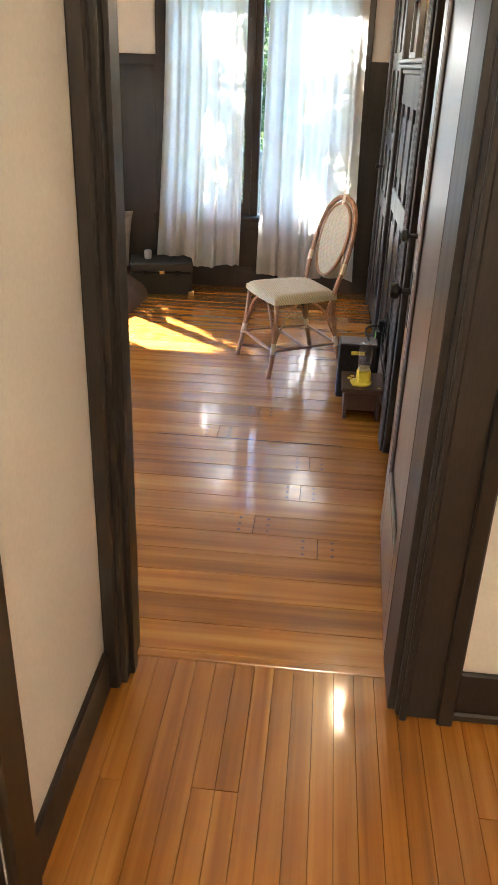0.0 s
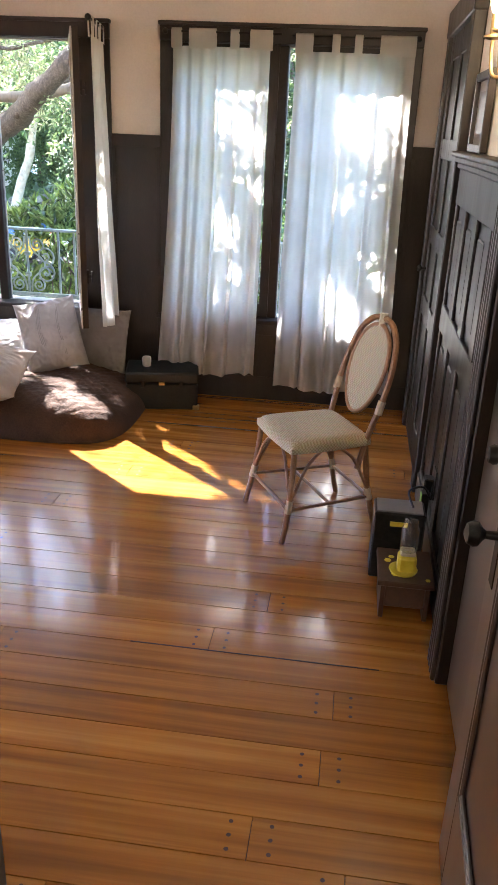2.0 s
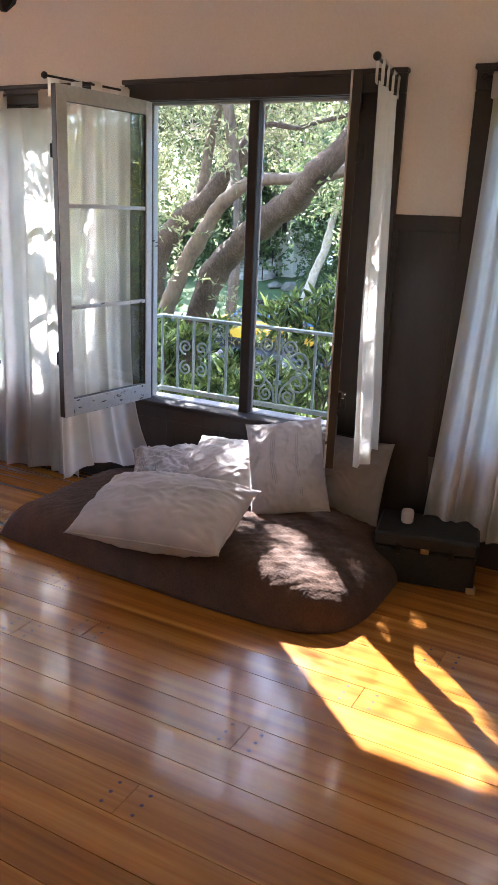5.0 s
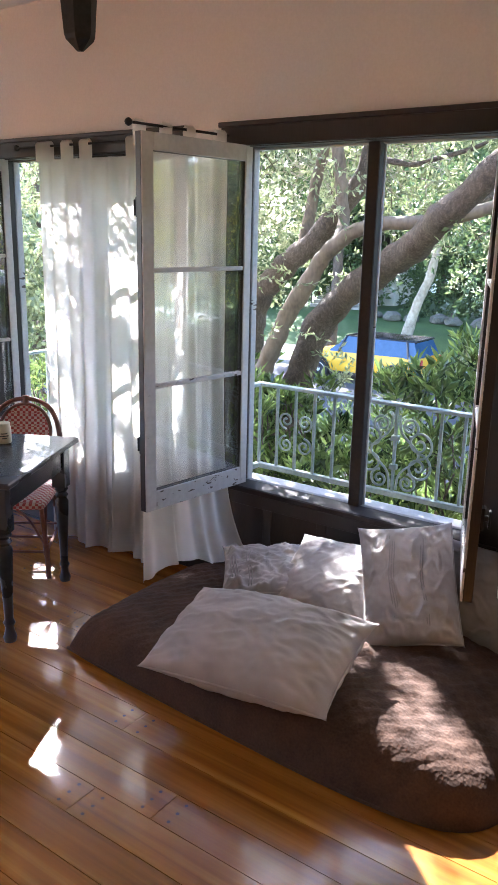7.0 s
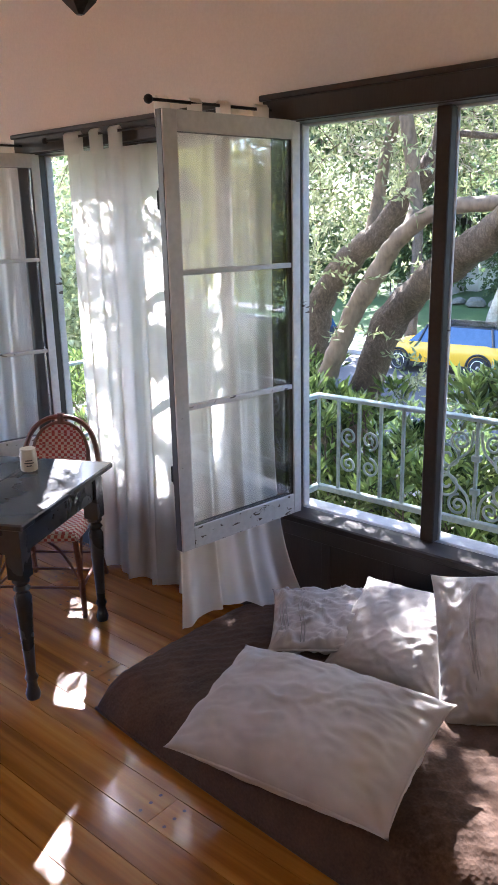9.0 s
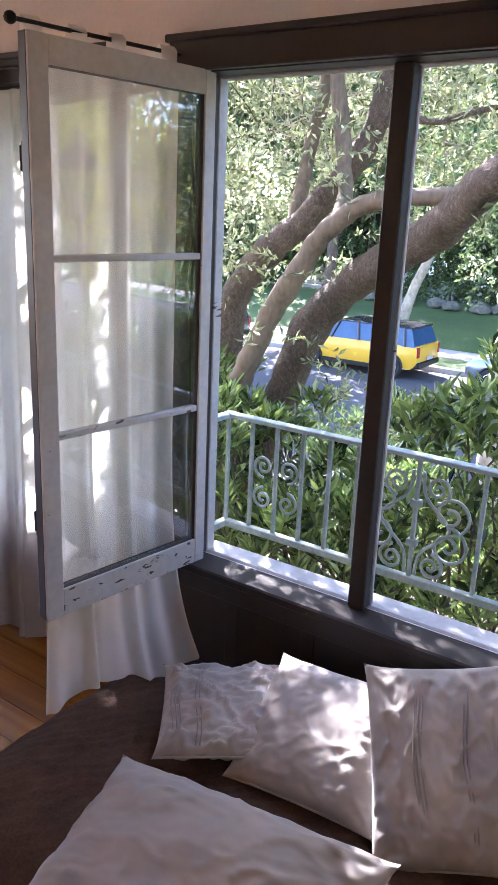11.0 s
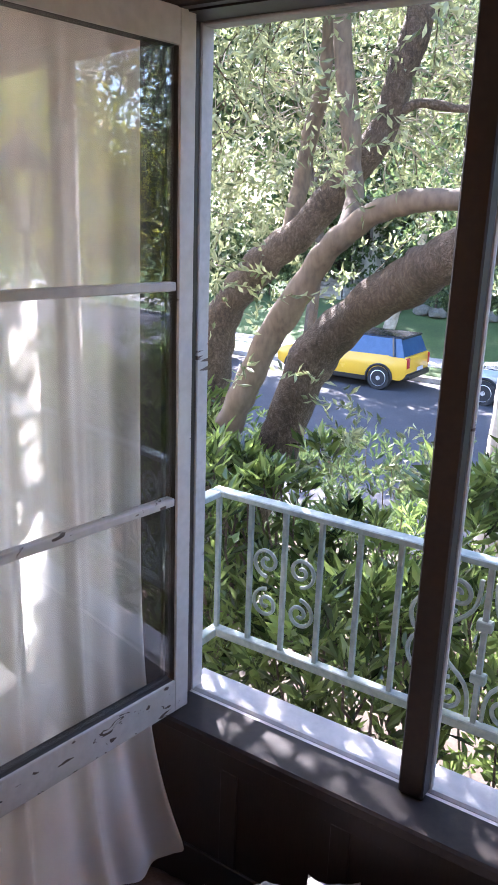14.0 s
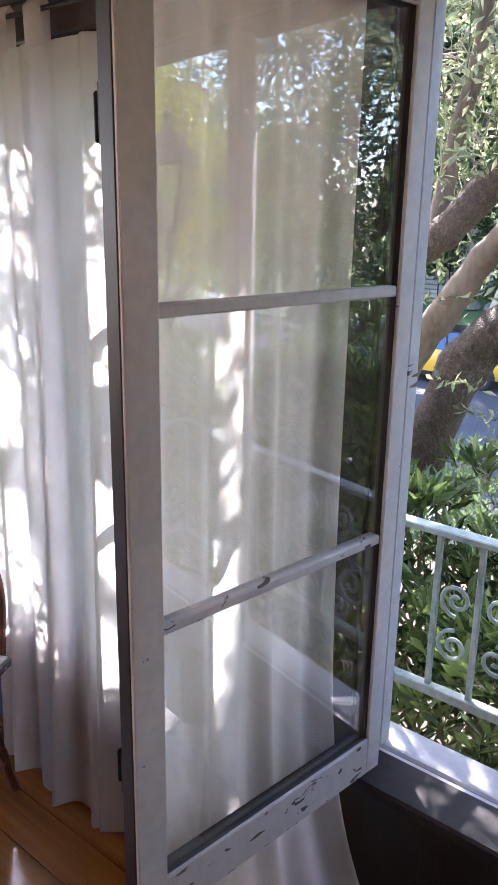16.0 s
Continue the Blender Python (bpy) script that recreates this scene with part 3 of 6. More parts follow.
# curtains hung on the open leaves, on their room faces
rod((-2.995, 5.44), (-2.90, 6.04), 2.215)
curtain("white curtain hanging behind an open casement", (-3.0, 5.49), (-2.905, 6.0), (-2.91, 5.39), (-2.72, 5.95), 2.215, 0.235, 6, 0.019, 21, [(0.03, 0.05), (0.3, 0.05), (0.55, 0.05), (0.9, 0.06)], push=(-0.98, 0.18), hem=0.03, curve=9)
rod((-1.325, 5.42), (-1.42, 5.98), 2.215)
curtain("narrow cream curtain bunched beside an open casement", (-1.33, 5.47), (-1.41, 5.93), (-1.325, 5.54), (-1.36, 5.93), 2.215, 0.53, 4, 0.024, 30, [(0.04, 0.06), (0.3, 0.05), (0.6, 0.05), (0.9, 0.06)], push=(0.98, 0.18))
rod((-4.742, 5.43), (-4.62, 6.05), 2.215)
curtain("white curtain hanging behind an open casement", (-4.79, 5.49), (-4.69, 6.0), (-4.80, 5.47), (-4.70, 5.97), 2.215, 0.3, 6, 0.02, 44, [(0.03, 0.05), (0.3, 0.05), (0.55, 0.05), (0.9, 0.06)], push=(-0.98, 0.18))

# ---- floor bed and cushions ----
def cushion(name, label, w, d, h, m, mat, seed, power=0.5, crease=0.011, seams=True, stripes=None, piping=False):
    """A stuffed cushion with pulled corners, wrinkles and a seam."""
    c = thing(name, tuple(m.translation), label, "cushion", "cushions on the floor bed")
    n = 64
    bm = bmesh.new()
    top, bot = [], []
    for s, store in ((1, top), (-1, bot)):
        for j in range(n + 1):
            line = []
            for i in range(n + 1):
                u, v = 2 * i / n - 1, 2 * j / n - 1
                e = max(1 - abs(u) ** 2.2, 0) * max(1 - abs(v) ** 2.2, 0)
                pinch = 1 - 0.04 * (1 - v * v) * abs(u) ** 3 + 0.03 * abs(u * v) ** 9
                pinch2 = 1 - 0.04 * (1 - u * u) * abs(v) ** 3 + 0.03 * abs(u * v) ** 9
                z = s * h / 2 * e ** power
                edge = 1 - e
                wr = crease * (noise.noise(Vector((u * 3.1 + seed, v * 3.1, s * 2.0))) + 0.6 * noise.noise(Vector((u * 8 + seed, v * 8, s * 5.0)))) * (0.25 + 1.2 * edge * min(1, e * 14))
                wq = Vector((u * 1.9 + seed * 3, v * 1.9, s)) + 0.5 * noise.noise_vector(Vector((u * 2.2, v * 2.2, seed)))
                wr += crease * 0.75 * ((1 - abs(noise.noise(wq * 1.6))) ** 7 - 0.25) * min(1, e * 6)
                wr += crease * 0.3 * ((1 - abs(noise.noise(wq * 4.0))) ** 5 - 0.3) * min(1, e * 6)
                wr += crease * 0.65 * math.sin(math.atan2(1 - abs(v), 1.05 - abs(u)) * 13 + 4 * noise.noise(Vector((u * 2, v * 2, seed + s)))) * max(0, abs(u) + abs(v) - 1.0) ** 1.4 * min(1, e * 9)
                if s < 0 and (i in (0, n) or j in (0, n)):
                    line.append(top[j][i])
                else:
                    line.append(bm.verts.new((u * w / 2 * pinch, v * d / 2 * pinch2, z + wr)))
            store.append(line)
    for store in (top, bot):
        for j in range(n):
            for i in range(n):
                bm.faces.new((store[j][i], store[j][i + 1], store[j + 1][i + 1], store[j + 1][i]))
    bmesh.ops.transform(bm, matrix=m, verts=bm.verts)
    rim = [m @ Vector(((2 * t - 1) * w / 2 * 1.003, -d / 2 * (1 - 0.04 * (1 - (2 * t - 1) ** 2)), 0.0)) for t in [k / 24 for k in range(25)]]
    rim2 = [m @ Vector((w / 2 * (1 - 0.04 * (1 - (2 * t - 1) ** 2)), (2 * t - 1) * d / 2, 0.0)) for t in [k / 24 for k in range(25)]]
    part("cover", bm, mat, c, smooth=True, sharp=180)
    for sx in (stripes or ()):
        q = [m @ Vector((sx * w / 2 + 0.006 * math.sin(9 * t), (2 * t - 1) * d / 2 * 0.93, h / 2 * (max(1 - abs(sx) ** 2.4, 0) * max(1 - abs(2 * t - 1) ** 2.4, 0)) ** power + 0.001)) for t in [k / 30 for k in range(1, 30)]]
        part("stripe", tubes((q, 0.0022), seg=4), TUCK, c, "stitched tuck")
    if piping:
        bm = bmesh.new()
        for q in rim2:
            for a in (-1, 1):
                tube(bm, [q + m.to_3x3() @ Vector((-0.004, 0, 0.006 * a)), q + m.to_3x3() @ Vector((0.009, 0.006 * a, 0))], 0.0035, 5)
        part("stitching", bm, WHITE_THREAD, c, "coarse white edge stitching")
    if seams:
        part("seam", tubes((rim, 0.004), (rim2, 0.004), seg=5), mat, c)
    return c


def frame_from(o, xdir, ydir):
    """A pose at o whose x and y axes follow the two directions."""
    x = Vector(xdir).normalized()
    z = x.cross(Vector(ydir)).normalized()
    y = z.cross(x)
    m = Matrix((x, y, z)).transposed().to_4x4()
    m.translation = o
    return m


def floor_bed():
    b = thing("floor_bed", (-2.0, 5.4, 0), "low floor mattress with a crumpled dark brown quilted cover", "mattress")
    n, mrows = 170, 110
    x0, x1, y0, y1 = -3.05, -1.09, 4.88, 5.985
    bm = bmesh.new()
    grid = []
    for j in range(mrows + 1):
        line = []
        for i in range(n + 1):
            u, v = 2 * i / n - 1, 2 * j / mrows - 1
            ex = max(1 - abs(u) ** 12, 0) * max(1 - abs(v) ** 8, 0)
            round_c = 1 - (0.15 if u > 0 and v < 0 else 0.045) * (abs(u) * abs(v)) ** 3
            x = (x0 + x1) / 2 + u * (x1 - x0) / 2 * round_c
            yf = 4.99 - 0.05 * (x + 3.03)
            y = (yf + y1) / 2 + v * (y1 - yf) / 2 * round_c
            h = (0.16 + 0.07 * min(1, (u + 1) / 0.9) - 0.09 * max(0, (u - 0.55) / 0.45)) * ex ** 0.6
            p = Vector((x * 5, y * 5, 0))
            h += ex ** 0.5 * (0.012 * noise.noise(p) + 0.006 * noise.noise(p * 3.1) + 0.004 * math.sin(x * 95 + 2.5 * noise.noise(p * 2)) * math.sin(y * 95 + 2.5 * noise.noise(p * 2 + Vector((9, 0, 0)))))
            line.append(bm.verts.new((x, y, max(h, 0.0) + 0.002)))
        grid.append(line)
    for j in range(mrows):
        for i in range(n):
            bm.faces.new((grid[j][i], grid[j][i + 1], grid[j + 1][i + 1], grid[j + 1][i]))
    part("cover", bm, BROWN, b, smooth=True, sharp=180)
    part("mattress", boxes((x0 + 0.14, x1 - 0.26, y0 + 0.3, y1 - 0.06, 0.002, 0.10), bevel=0.03), BROWN, b, "mattress under the cover")
    edge = []
    for k in range(81):
        u = 2 * k / 80 - 1
        rc = 1 - (0.15 if u > 0 else 0.045) * abs(u) ** 3
        ex_ = (x0 + x1) / 2 + u * (x1 - x0) / 2 * rc
        yf = 4.99 - 0.05 * (ex_ + 3.03)
        edge.append((ex_, (yf + y1) / 2 - (y1 - yf) / 2 * rc + 0.002, 0.008))
    part("hem", tubes((edge, 0.007), seg=6), BROWN, b, "stitched hem on the floor")
    return b


floor_bed()
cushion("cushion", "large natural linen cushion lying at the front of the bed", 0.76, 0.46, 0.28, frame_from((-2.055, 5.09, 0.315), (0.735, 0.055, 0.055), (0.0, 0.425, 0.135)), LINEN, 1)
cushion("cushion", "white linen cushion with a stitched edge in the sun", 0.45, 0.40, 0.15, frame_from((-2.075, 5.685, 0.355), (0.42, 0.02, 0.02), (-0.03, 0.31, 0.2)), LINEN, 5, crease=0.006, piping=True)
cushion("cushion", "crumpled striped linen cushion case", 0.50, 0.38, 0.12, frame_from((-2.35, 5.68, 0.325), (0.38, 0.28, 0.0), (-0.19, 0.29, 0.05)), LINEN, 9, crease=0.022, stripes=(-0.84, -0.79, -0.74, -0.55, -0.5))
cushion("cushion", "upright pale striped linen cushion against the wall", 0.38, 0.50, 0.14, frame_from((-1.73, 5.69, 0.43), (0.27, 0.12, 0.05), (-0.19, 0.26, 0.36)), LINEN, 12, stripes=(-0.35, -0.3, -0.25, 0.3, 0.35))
cushion("cushion", "grey linen cushion leaning against the wainscot", 0.47, 0.44, 0.13, frame_from((-1.515, 5.87, 0.36), (0.44, 0.02, -0.02), (0.02, 0.12, 0.4)), LINEN2, 17)

# ---- old trunk by the window ----
def trunk():
    t = thing("trunk", (-1.02, 5.8, 0), "old dark green metal trunk with brass latches against the wall", "trunk")
    m = frame_from((-1.02, 5.79, 0), (0.43, 0.09, 0), (-0.09, 0.43, 0))
    body = mottled("trunk_metal", (0.009, 0.009, 0.008), (0.02, 0.02, 0.017), 0.55, 0.1, scale=8)
    part("body", boxes((-0.23, 0.23, -0.15, 0.15, 0.0, 0.17), bevel=0.008, m=m), body, t)
    part("lid", boxes((-0.235, 0.235, -0.155, 0.155, 0.173, 0.245), bevel=0.012, m=m), body, t)
    for x in (-0.12, 0.12):
        part("clasp", boxes((x - 0.012, x + 0.012, -0.163, -0.154, 0.15, 0.195), bevel=0.003, m=m), IRON, t, "dark metal clasp")
    part("lock", boxes((-0.02, 0.02, -0.165, -0.154, 0.165, 0.19), bevel=0.004, m=m), BRASS, t, "brass lock plate")
    for x in (-0.22, 0.22):
        part("corner_guard", boxes((x - 0.022, x + 0.022, -0.16, -0.12, 0.0, 0.03), bevel=0.004, m=m), BRASS, t)
    return t


trunk()
jar = thing("candle", (-1.12, 5.77, 0.247), "small pale candle in a glass cup on the trunk", "candle")
part("cup", lathe(bmesh.new(), [(0.024, 0), (0.028, 0.006), (0.03, 0.05), (0.026, 0.062), (0.012, 0.066)], (-1.12, 5.77, 0.247)), LINEN, jar, smooth=True)

# ---- cane bistro chairs ----
def weave(name, c0, c1, scale):
    mt, n, l, b = material(name, 0.5)
    mp = coords(n, l, (scale, scale, scale))
    ck = n.new("ShaderNodeTexChecker")
    ck.inputs["Scale"].default_value = 1.0
    ck.inputs["Color1"].default_value, ck.inputs["Color2"].default_value = (*c0, 1), (*c1, 1)
    l.new(mp.outputs[0], ck.inputs["Vector"])
    ns = noise_tex(n, l, mp, 0.3, 3)
    mx = n.new("ShaderNodeMix")
    mx.data_type, mx.blend_type = "RGBA", "MULTIPLY"
    mx.inputs[0].default_value = 0.35
    l.new(ck.outputs["Color"], mx.inputs[6])
    l.new(ns.outputs["Color"], mx.inputs[7])
    l.new(mx.outputs[2], b.inputs["Base Color"])
    bump(n, l, b, ck.outputs["Fac"], 0.5, 0.003)
    return mt


CANE = mottled("rattan_cane", (0.22, 0.11, 0.05), (0.36, 0.20, 0.10), 0.4, scale=20, grain=90)
CANEDARK = mottled("dark_rattan", (0.10, 0.035, 0.02), (0.18, 0.06, 0.035), 0.4, scale=20, grain=90)
WRAP = mottled("pale_binding", (0.55, 0.47, 0.34), (0.68, 0.60, 0.46), 0.5, scale=30)
CREAMW = weave("cream_weave", (0.62, 0.56, 0.42), (0.42, 0.36, 0.24), 130)
REDW = weave("red_white_weave", (0.40, 0.05, 0.05), (0.66, 0.55, 0.50), 62)


def bistro_chair(label, m, frame_mat, weave_mat, wrap_mat):
    """Rattan bistro chair; local +x is the front, seat 0.46 m high."""
    c = thing("bistro_chair", (0, 0, 0), label, "chair", "bistro chairs")
    W, D, H = 0.40, 0.39, 0.455
    fl, fr, bl, br = Vector((D / 2, W / 2, H)), Vector((D / 2, -W / 2, H)), Vector((-D / 2, W / 2 - 0.02, H)), Vector((-D / 2, -W / 2 + 0.02, H))
    foot = lambda p, sx, sy: Vector((p.x * sx, p.y * sy, 0))
    # seat
    bm = bmesh.new()
    n = 16
    g = []
    for j in range(n + 1):
        line = []
        for i in range(n + 1):
            u, v = 2 * i / n - 1, 2 * j / n - 1
            rc = 1 - 0.06 * (u * u * v * v)
            taper = 1 - 0.05 * (1 - u) / 2
            e = max(1 - abs(u) ** 6, 0) * max(1 - abs(v) ** 6, 0)
            line.append(bm.verts.new((u * (D / 2 + 0.015) * rc, v * (W / 2 + 0.012) * rc * taper, H - 0.012 + 0.03 * e ** 0.5 - 0.010 * (1 - u * u) * (1 - v * v))))
        g.append(line)
    for j in range(n):
        for i in range(n):
            bm.faces.new((g[j][i], g[j][i + 1], g[j + 1][i + 1], g[j + 1][i]))
    ring = [v for v in bm.verts if v.is_boundary]
    ex = bmesh.ops.extrude_edge_only(bm, edges=[e for e in bm.edges if e.is_boundary])["geom"]
    for v in [x for x in ex if isinstance(x, bmesh.types.BMVert)]:
        v.co.z = H - 0.04
    part("seat", bm, weave_mat, c, "woven seat", smooth=True, sharp=60)
    # legs
    legs = []
    for p, sx, sy, nm in ((fl, 1.18, 1.12, "leg"), (fr, 1.18, 1.12, "leg"), (bl, 1.32, 1.08, "leg"), (br, 1.32, 1.08, "leg")):
        f = foot(p, sx, sy)
        top = p + Vector((-0.018 if p.x > 0 else 0.012, -0.015 if p.y > 0 else 0.015, -0.03))
        mid = top.lerp(f, 0.55) + Vector((-0.012 if p.x > 0 else 0.015, 0, 0))
        part("leg", tubes((smooth_line([top, mid, f], 5), 0.0135)), frame_mat, c, smooth=True)
        legs.append((top, mid, f))
        d = (f - mid).normalized()
        a = mid.lerp(f, 0.12)
        part("binding", tubes(([a - d * 0.03, a + d * 0.03], 0.0165)), wrap_mat, c, smooth=True)
    # stretchers and curved braces
    at = lambda k, t: legs[k][1].lerp(legs[k][2], t)
    for a, b in ((0, 1), (2, 3), (0, 2), (1, 3)):
        part("stretcher", tubes(([at(a, 0.2), at(b, 0.2)], 0.008)), frame_mat, c, smooth=True)
    part("stretcher", tubes(([at(0, 0.2).lerp(at(2, 0.2), 0.5), at(1, 0.2).lerp(at(3, 0.2), 0.5)], 0.008)), frame_mat, c, smooth=True)
    for a, b in ((0, 1), (1, 0), (0, 2), (2, 0), (1, 3), (3, 1)):
        p = at(a, 0.05)
        q = legs[a][0].lerp(legs[b][0], 0.42) + Vector((0, 0, -0.005))
        mdl = p.lerp(q, 0.5) + Vector((0, 0, 0.05))
        part("brace", tubes((smooth_line([p, mdl, q], 5), 0.007)), frame_mat, c, smooth=True)
    # back hoop with an oval panel
    lean = lambda z: -D / 2 + 0.01 - (z - H) * 0.27
    hoop = [(bl.y, 0.30), (bl.y, 0.46), (0.198, 0.62), (0.19, 0.76), (0.15, 0.87), (0.08, 0.93), (0, 0.945)]
    pts = [Vector((lean(z), y, z)) for y, z in hoop] + [Vector((lean(z), -y, z)) for y, z in reversed(hoop[:-1])]
    part("back_hoop", tubes((smooth_line(pts, 5), 0.014)), frame_mat, c, smooth=True)
    oval = lambda a, k=1.0: Vector((lean(0.715 + 0.20 * k * math.sin(a)) + 0.004, 0.145 * k * math.cos(a) * (1 + 0.10 * math.sin(a)), 0.715 + 0.20 * k * math.sin(a)))
    part("oval_rim", tubes(([oval(2 * math.pi * k / 40) for k in range(41)], 0.010)), frame_mat, c, smooth=True)
    bm = bmesh.new()
    vs = [[bm.verts.new(oval(2 * math.pi * k / 32, q) + Vector((0.012 * (1 - q * q) * -1 + o, 0, 0))) for k in range(32)] for o in (0.004, -0.004) for q in (0.25, 0.55, 0.8, 0.98)]
    for a in (0, 4):
        bm.faces.new(vs[a])
        for b in range(a, a + 3):
            for k in range(32):
                bm.faces.new((vs[b][k], vs[b][(k + 1) % 32], vs[b + 1][(k + 1) % 32], vs[b + 1][k]))
    part("backrest", bm, weave_mat, c, "woven oval back", smooth=True, sharp=70)
    for s in (1, -1):
        part("binding", tubes(([Vector((lean(z), s * 0.197, z)) for z in (0.56, 0.62)], 0.018)), wrap_mat, c, smooth=True)
    part("binding", tubes(([Vector((lean(0.93) + 0.002, 0, 0.905)), Vector((lean(0.95), 0, 0.965))], 0.02)), wrap_mat, c, smooth=True)
    c.matrix_world = m
    return c


ch = Vector((-0.34, -0.19, 0)).normalized()
bistro_chair("rattan bistro chair with cream woven seat and oval back", pose(0.035, 4.36, 0, 0, 0, math.degrees(math.atan2(ch.y, ch.x))), CANE, CREAMW, WRAP)
ch2 = Vector((0.45, -0.62, 0)).normalized()
bistro_chair("dark rattan bistro chair with red and white weave at the table", pose(-3.95, 5.50, 0, 0, 0, math.degrees(math.atan2(ch2.y, ch2.x))) @ Matrix.Diagonal((1, 1, 0.9, 1)), CANEDARK, REDW, CANEDARK)

# ---- table ----
TABLEM = mottled("blue_black_table_paint", (0.030, 0.034, 0.042), (0.040, 0.045, 0.054), 0.27, scale=3, grain=40, relief=0.03)


def table():
    near, far = Vector((-3.165, 4.875, 0)), Vector((-3.52, 5.585, 0))
    e = (far - near).normalized()
    s = Vector((-e.y, e.x, 0))
    if s.x > 0:
        s = -s
    Wd, Ln = (far - near).length, 1.15
    m = Matrix((e, -s, Vector((0, 0, 1)))).transposed().to_4x4()
    m.translation = near
    t = thing("table", tuple(near + e * Wd / 2 + s * Ln / 2), "blue black painted wooden table with turned legs", "table")
    for a, b in ((0.0, 0.36), (0.362, 0.79), (0.792, Ln)):
        part("tabletop_board", boxes((0, Wd, -b, -a, 0.735, 0.762), bevel=0.006, m=m), TABLEM, t)
    i = 0.05
    for r in ((i, Wd - i, -i - 0.022, -i), (i, Wd - i, -Ln + i, -Ln + i + 0.022), (i, i + 0.022, -Ln + i, -i), (Wd - i - 0.022, Wd - i, -Ln + i, -i)):
        part("apron", boxes((*r, 0.615, 0.735), bevel=0.003, m=m), TABLEM, t)
    prof = [(0.026, 0.0), (0.030, 0.02), (0.022, 0.05), (0.019, 0.07), (0.027, 0.09), (0.019, 0.11), (0.022, 0.2), (0.033, 0.40), (0.034, 0.44), (0.024, 0.46), (0.034, 0.475), (0.024, 0.49), (0.034, 0.505), (0.03, 0.52)]
    for x, y in ((0.075, -0.075), (Wd - 0.075, -0.075), (0.075, -Ln + 0.075), (Wd - 0.075, -Ln + 0.075)):
        bm = lathe(bmesh.new(), prof, (x, y, 0), 18)
        box(bm, x - 0.034, x + 0.034, y - 0.034, y + 0.034, 0.52, 0.735)
        bmesh.ops.transform(bm, matrix=m, verts=bm.verts)
        part("leg", bm, TABLEM, t, smooth=True, sharp=35)
    return t


table()
mug = thing("jar_candle", (-3.72, 5.28, 0.763), "pale jar candle with a printed label on the table", "candle")
WAX = mottled("pale_wax", (0.62, 0.58, 0.46), (0.72, 0.68, 0.56), 0.35, scale=10)
part("jar", lathe(bmesh.new(), [(0.033, 0), (0.037, 0.004), (0.037, 0.075), (0.034, 0.085), (0.034, 0.10), (0.02, 0.101)], (-3.72, 5.28, 0.763)), WAX, mug, smooth=True)
INK = mottled("dark_print", (0.05, 0.05, 0.05), (0.09, 0.09, 0.09), 0.7)
for k, (w, z) in enumerate(((0.03, 0.05), (0.04, 0.038), (0.024, 0.026))):
    bm = bmesh.new()
    a0 = math.atan2(-1.8, 2.9)
    rows = [[bm.verts.new((-3.72 + 0.0377 * math.cos(a0 + f * w / 0.037), 5.28 + 0.0377 * math.sin(a0 + f * w / 0.037), 0.763 + z + h)) for f in (-0.5, -0.25, 0, 0.25, 0.5)] for h in (0, 0.005)]
    for i in range(4):
        bm.faces.new((rows[0][i], rows[0][i + 1], rows[1][i + 1], rows[1][i]))
    part("label_line", bm, INK, mug, "line of unreadable print")

# ---- step stool, box and jar by the side wall ----
STOOLM = mottled("dark_red_brown_stool", (0.05, 0.022, 0.014), (0.085, 0.04, 0.026), 0.4, scale=8)
st = thing("step_stool", (0.46, 3.66, 0), "low dark wooden step stool with painted yellow shapes", "stool")
part("top", boxes((0.345, 0.555, 3.54, 3.80, 0.15, 0.172), bevel=0.004), STOOLM, st)
part("side", boxes((0.36, 0.378, 3.56, 3.78, 0.0, 0.15), bevel=0.003), STOOLM, st)
part("side", boxes((0.525, 0.543, 3.56, 3.78, 0.0, 0.15), bevel=0.003), STOOLM, st)
part("front", boxes((0.378, 0.525, 3.565, 3.58, 0.05, 0.15), bevel=0.003), STOOLM, st)
YEL = mottled("yellow_plastic", (0.62, 0.50, 0.03), (0.72, 0.60, 0.05), 0.35, scale=15)
for x, y, r in ((0.385, 3.70, 0.014), (0.40, 3.73, 0.012), (0.41, 3.60, 0.016), (0.53, 3.575, 0.010)):
    part("painted_star", lathe(bmesh.new(), [(r, 0), (r, 0.0015)], (x, y, 0.172), 6), YEL, st, "small yellow painted shape")
sb = thing("speaker_box", (0.42, 3.92, 0), "black box with a yellow label standing behind the stool", "box")
part("body", boxes((0.325, 0.53, 3.85, 3.99, 0.0, 0.30), bevel=0.006), IRON, sb)
part("top_tray", boxes((0.335, 0.52, 3.86, 3.98, 0.30, 0.306), bevel=0.002), LINEN2, sb, "pale top")
part("label", boxes((0.39, 0.46, 3.847, 3.85, 0.245, 0.265)), YEL, sb, "yellow label")
part("cord", tubes((smooth_line([(0.48, 3.9, 0.31), (0.46, 3.95, 0.36), (0.52, 3.98, 0.37), (0.56, 4.02, 0.30), (0.565, 4.08, 0.36)], 6), 0.005), seg=6), IRON, sb, "black cord")
fj = thing("feeder_jar", (0.45, 3.64, 0.172), "glass jar on a yellow base beside the stool top", "jar")
part("base", boxes((0.415, 0.485, 3.60, 3.67, 0.173, 0.245), bevel=0.01), YEL, fj, "yellow plastic base")
part("dish", lathe(bmesh.new(), [(0.05, 0), (0.055, 0.01), (0.05, 0.012)], (0.44, 3.63, 0.1725)), YEL, fj, "yellow dish", smooth=True)
part("pellets", boxes((0.421, 0.479, 3.606, 3.664, 0.245, 0.262), bevel=0.006), WRAP, fj, "pale grain")
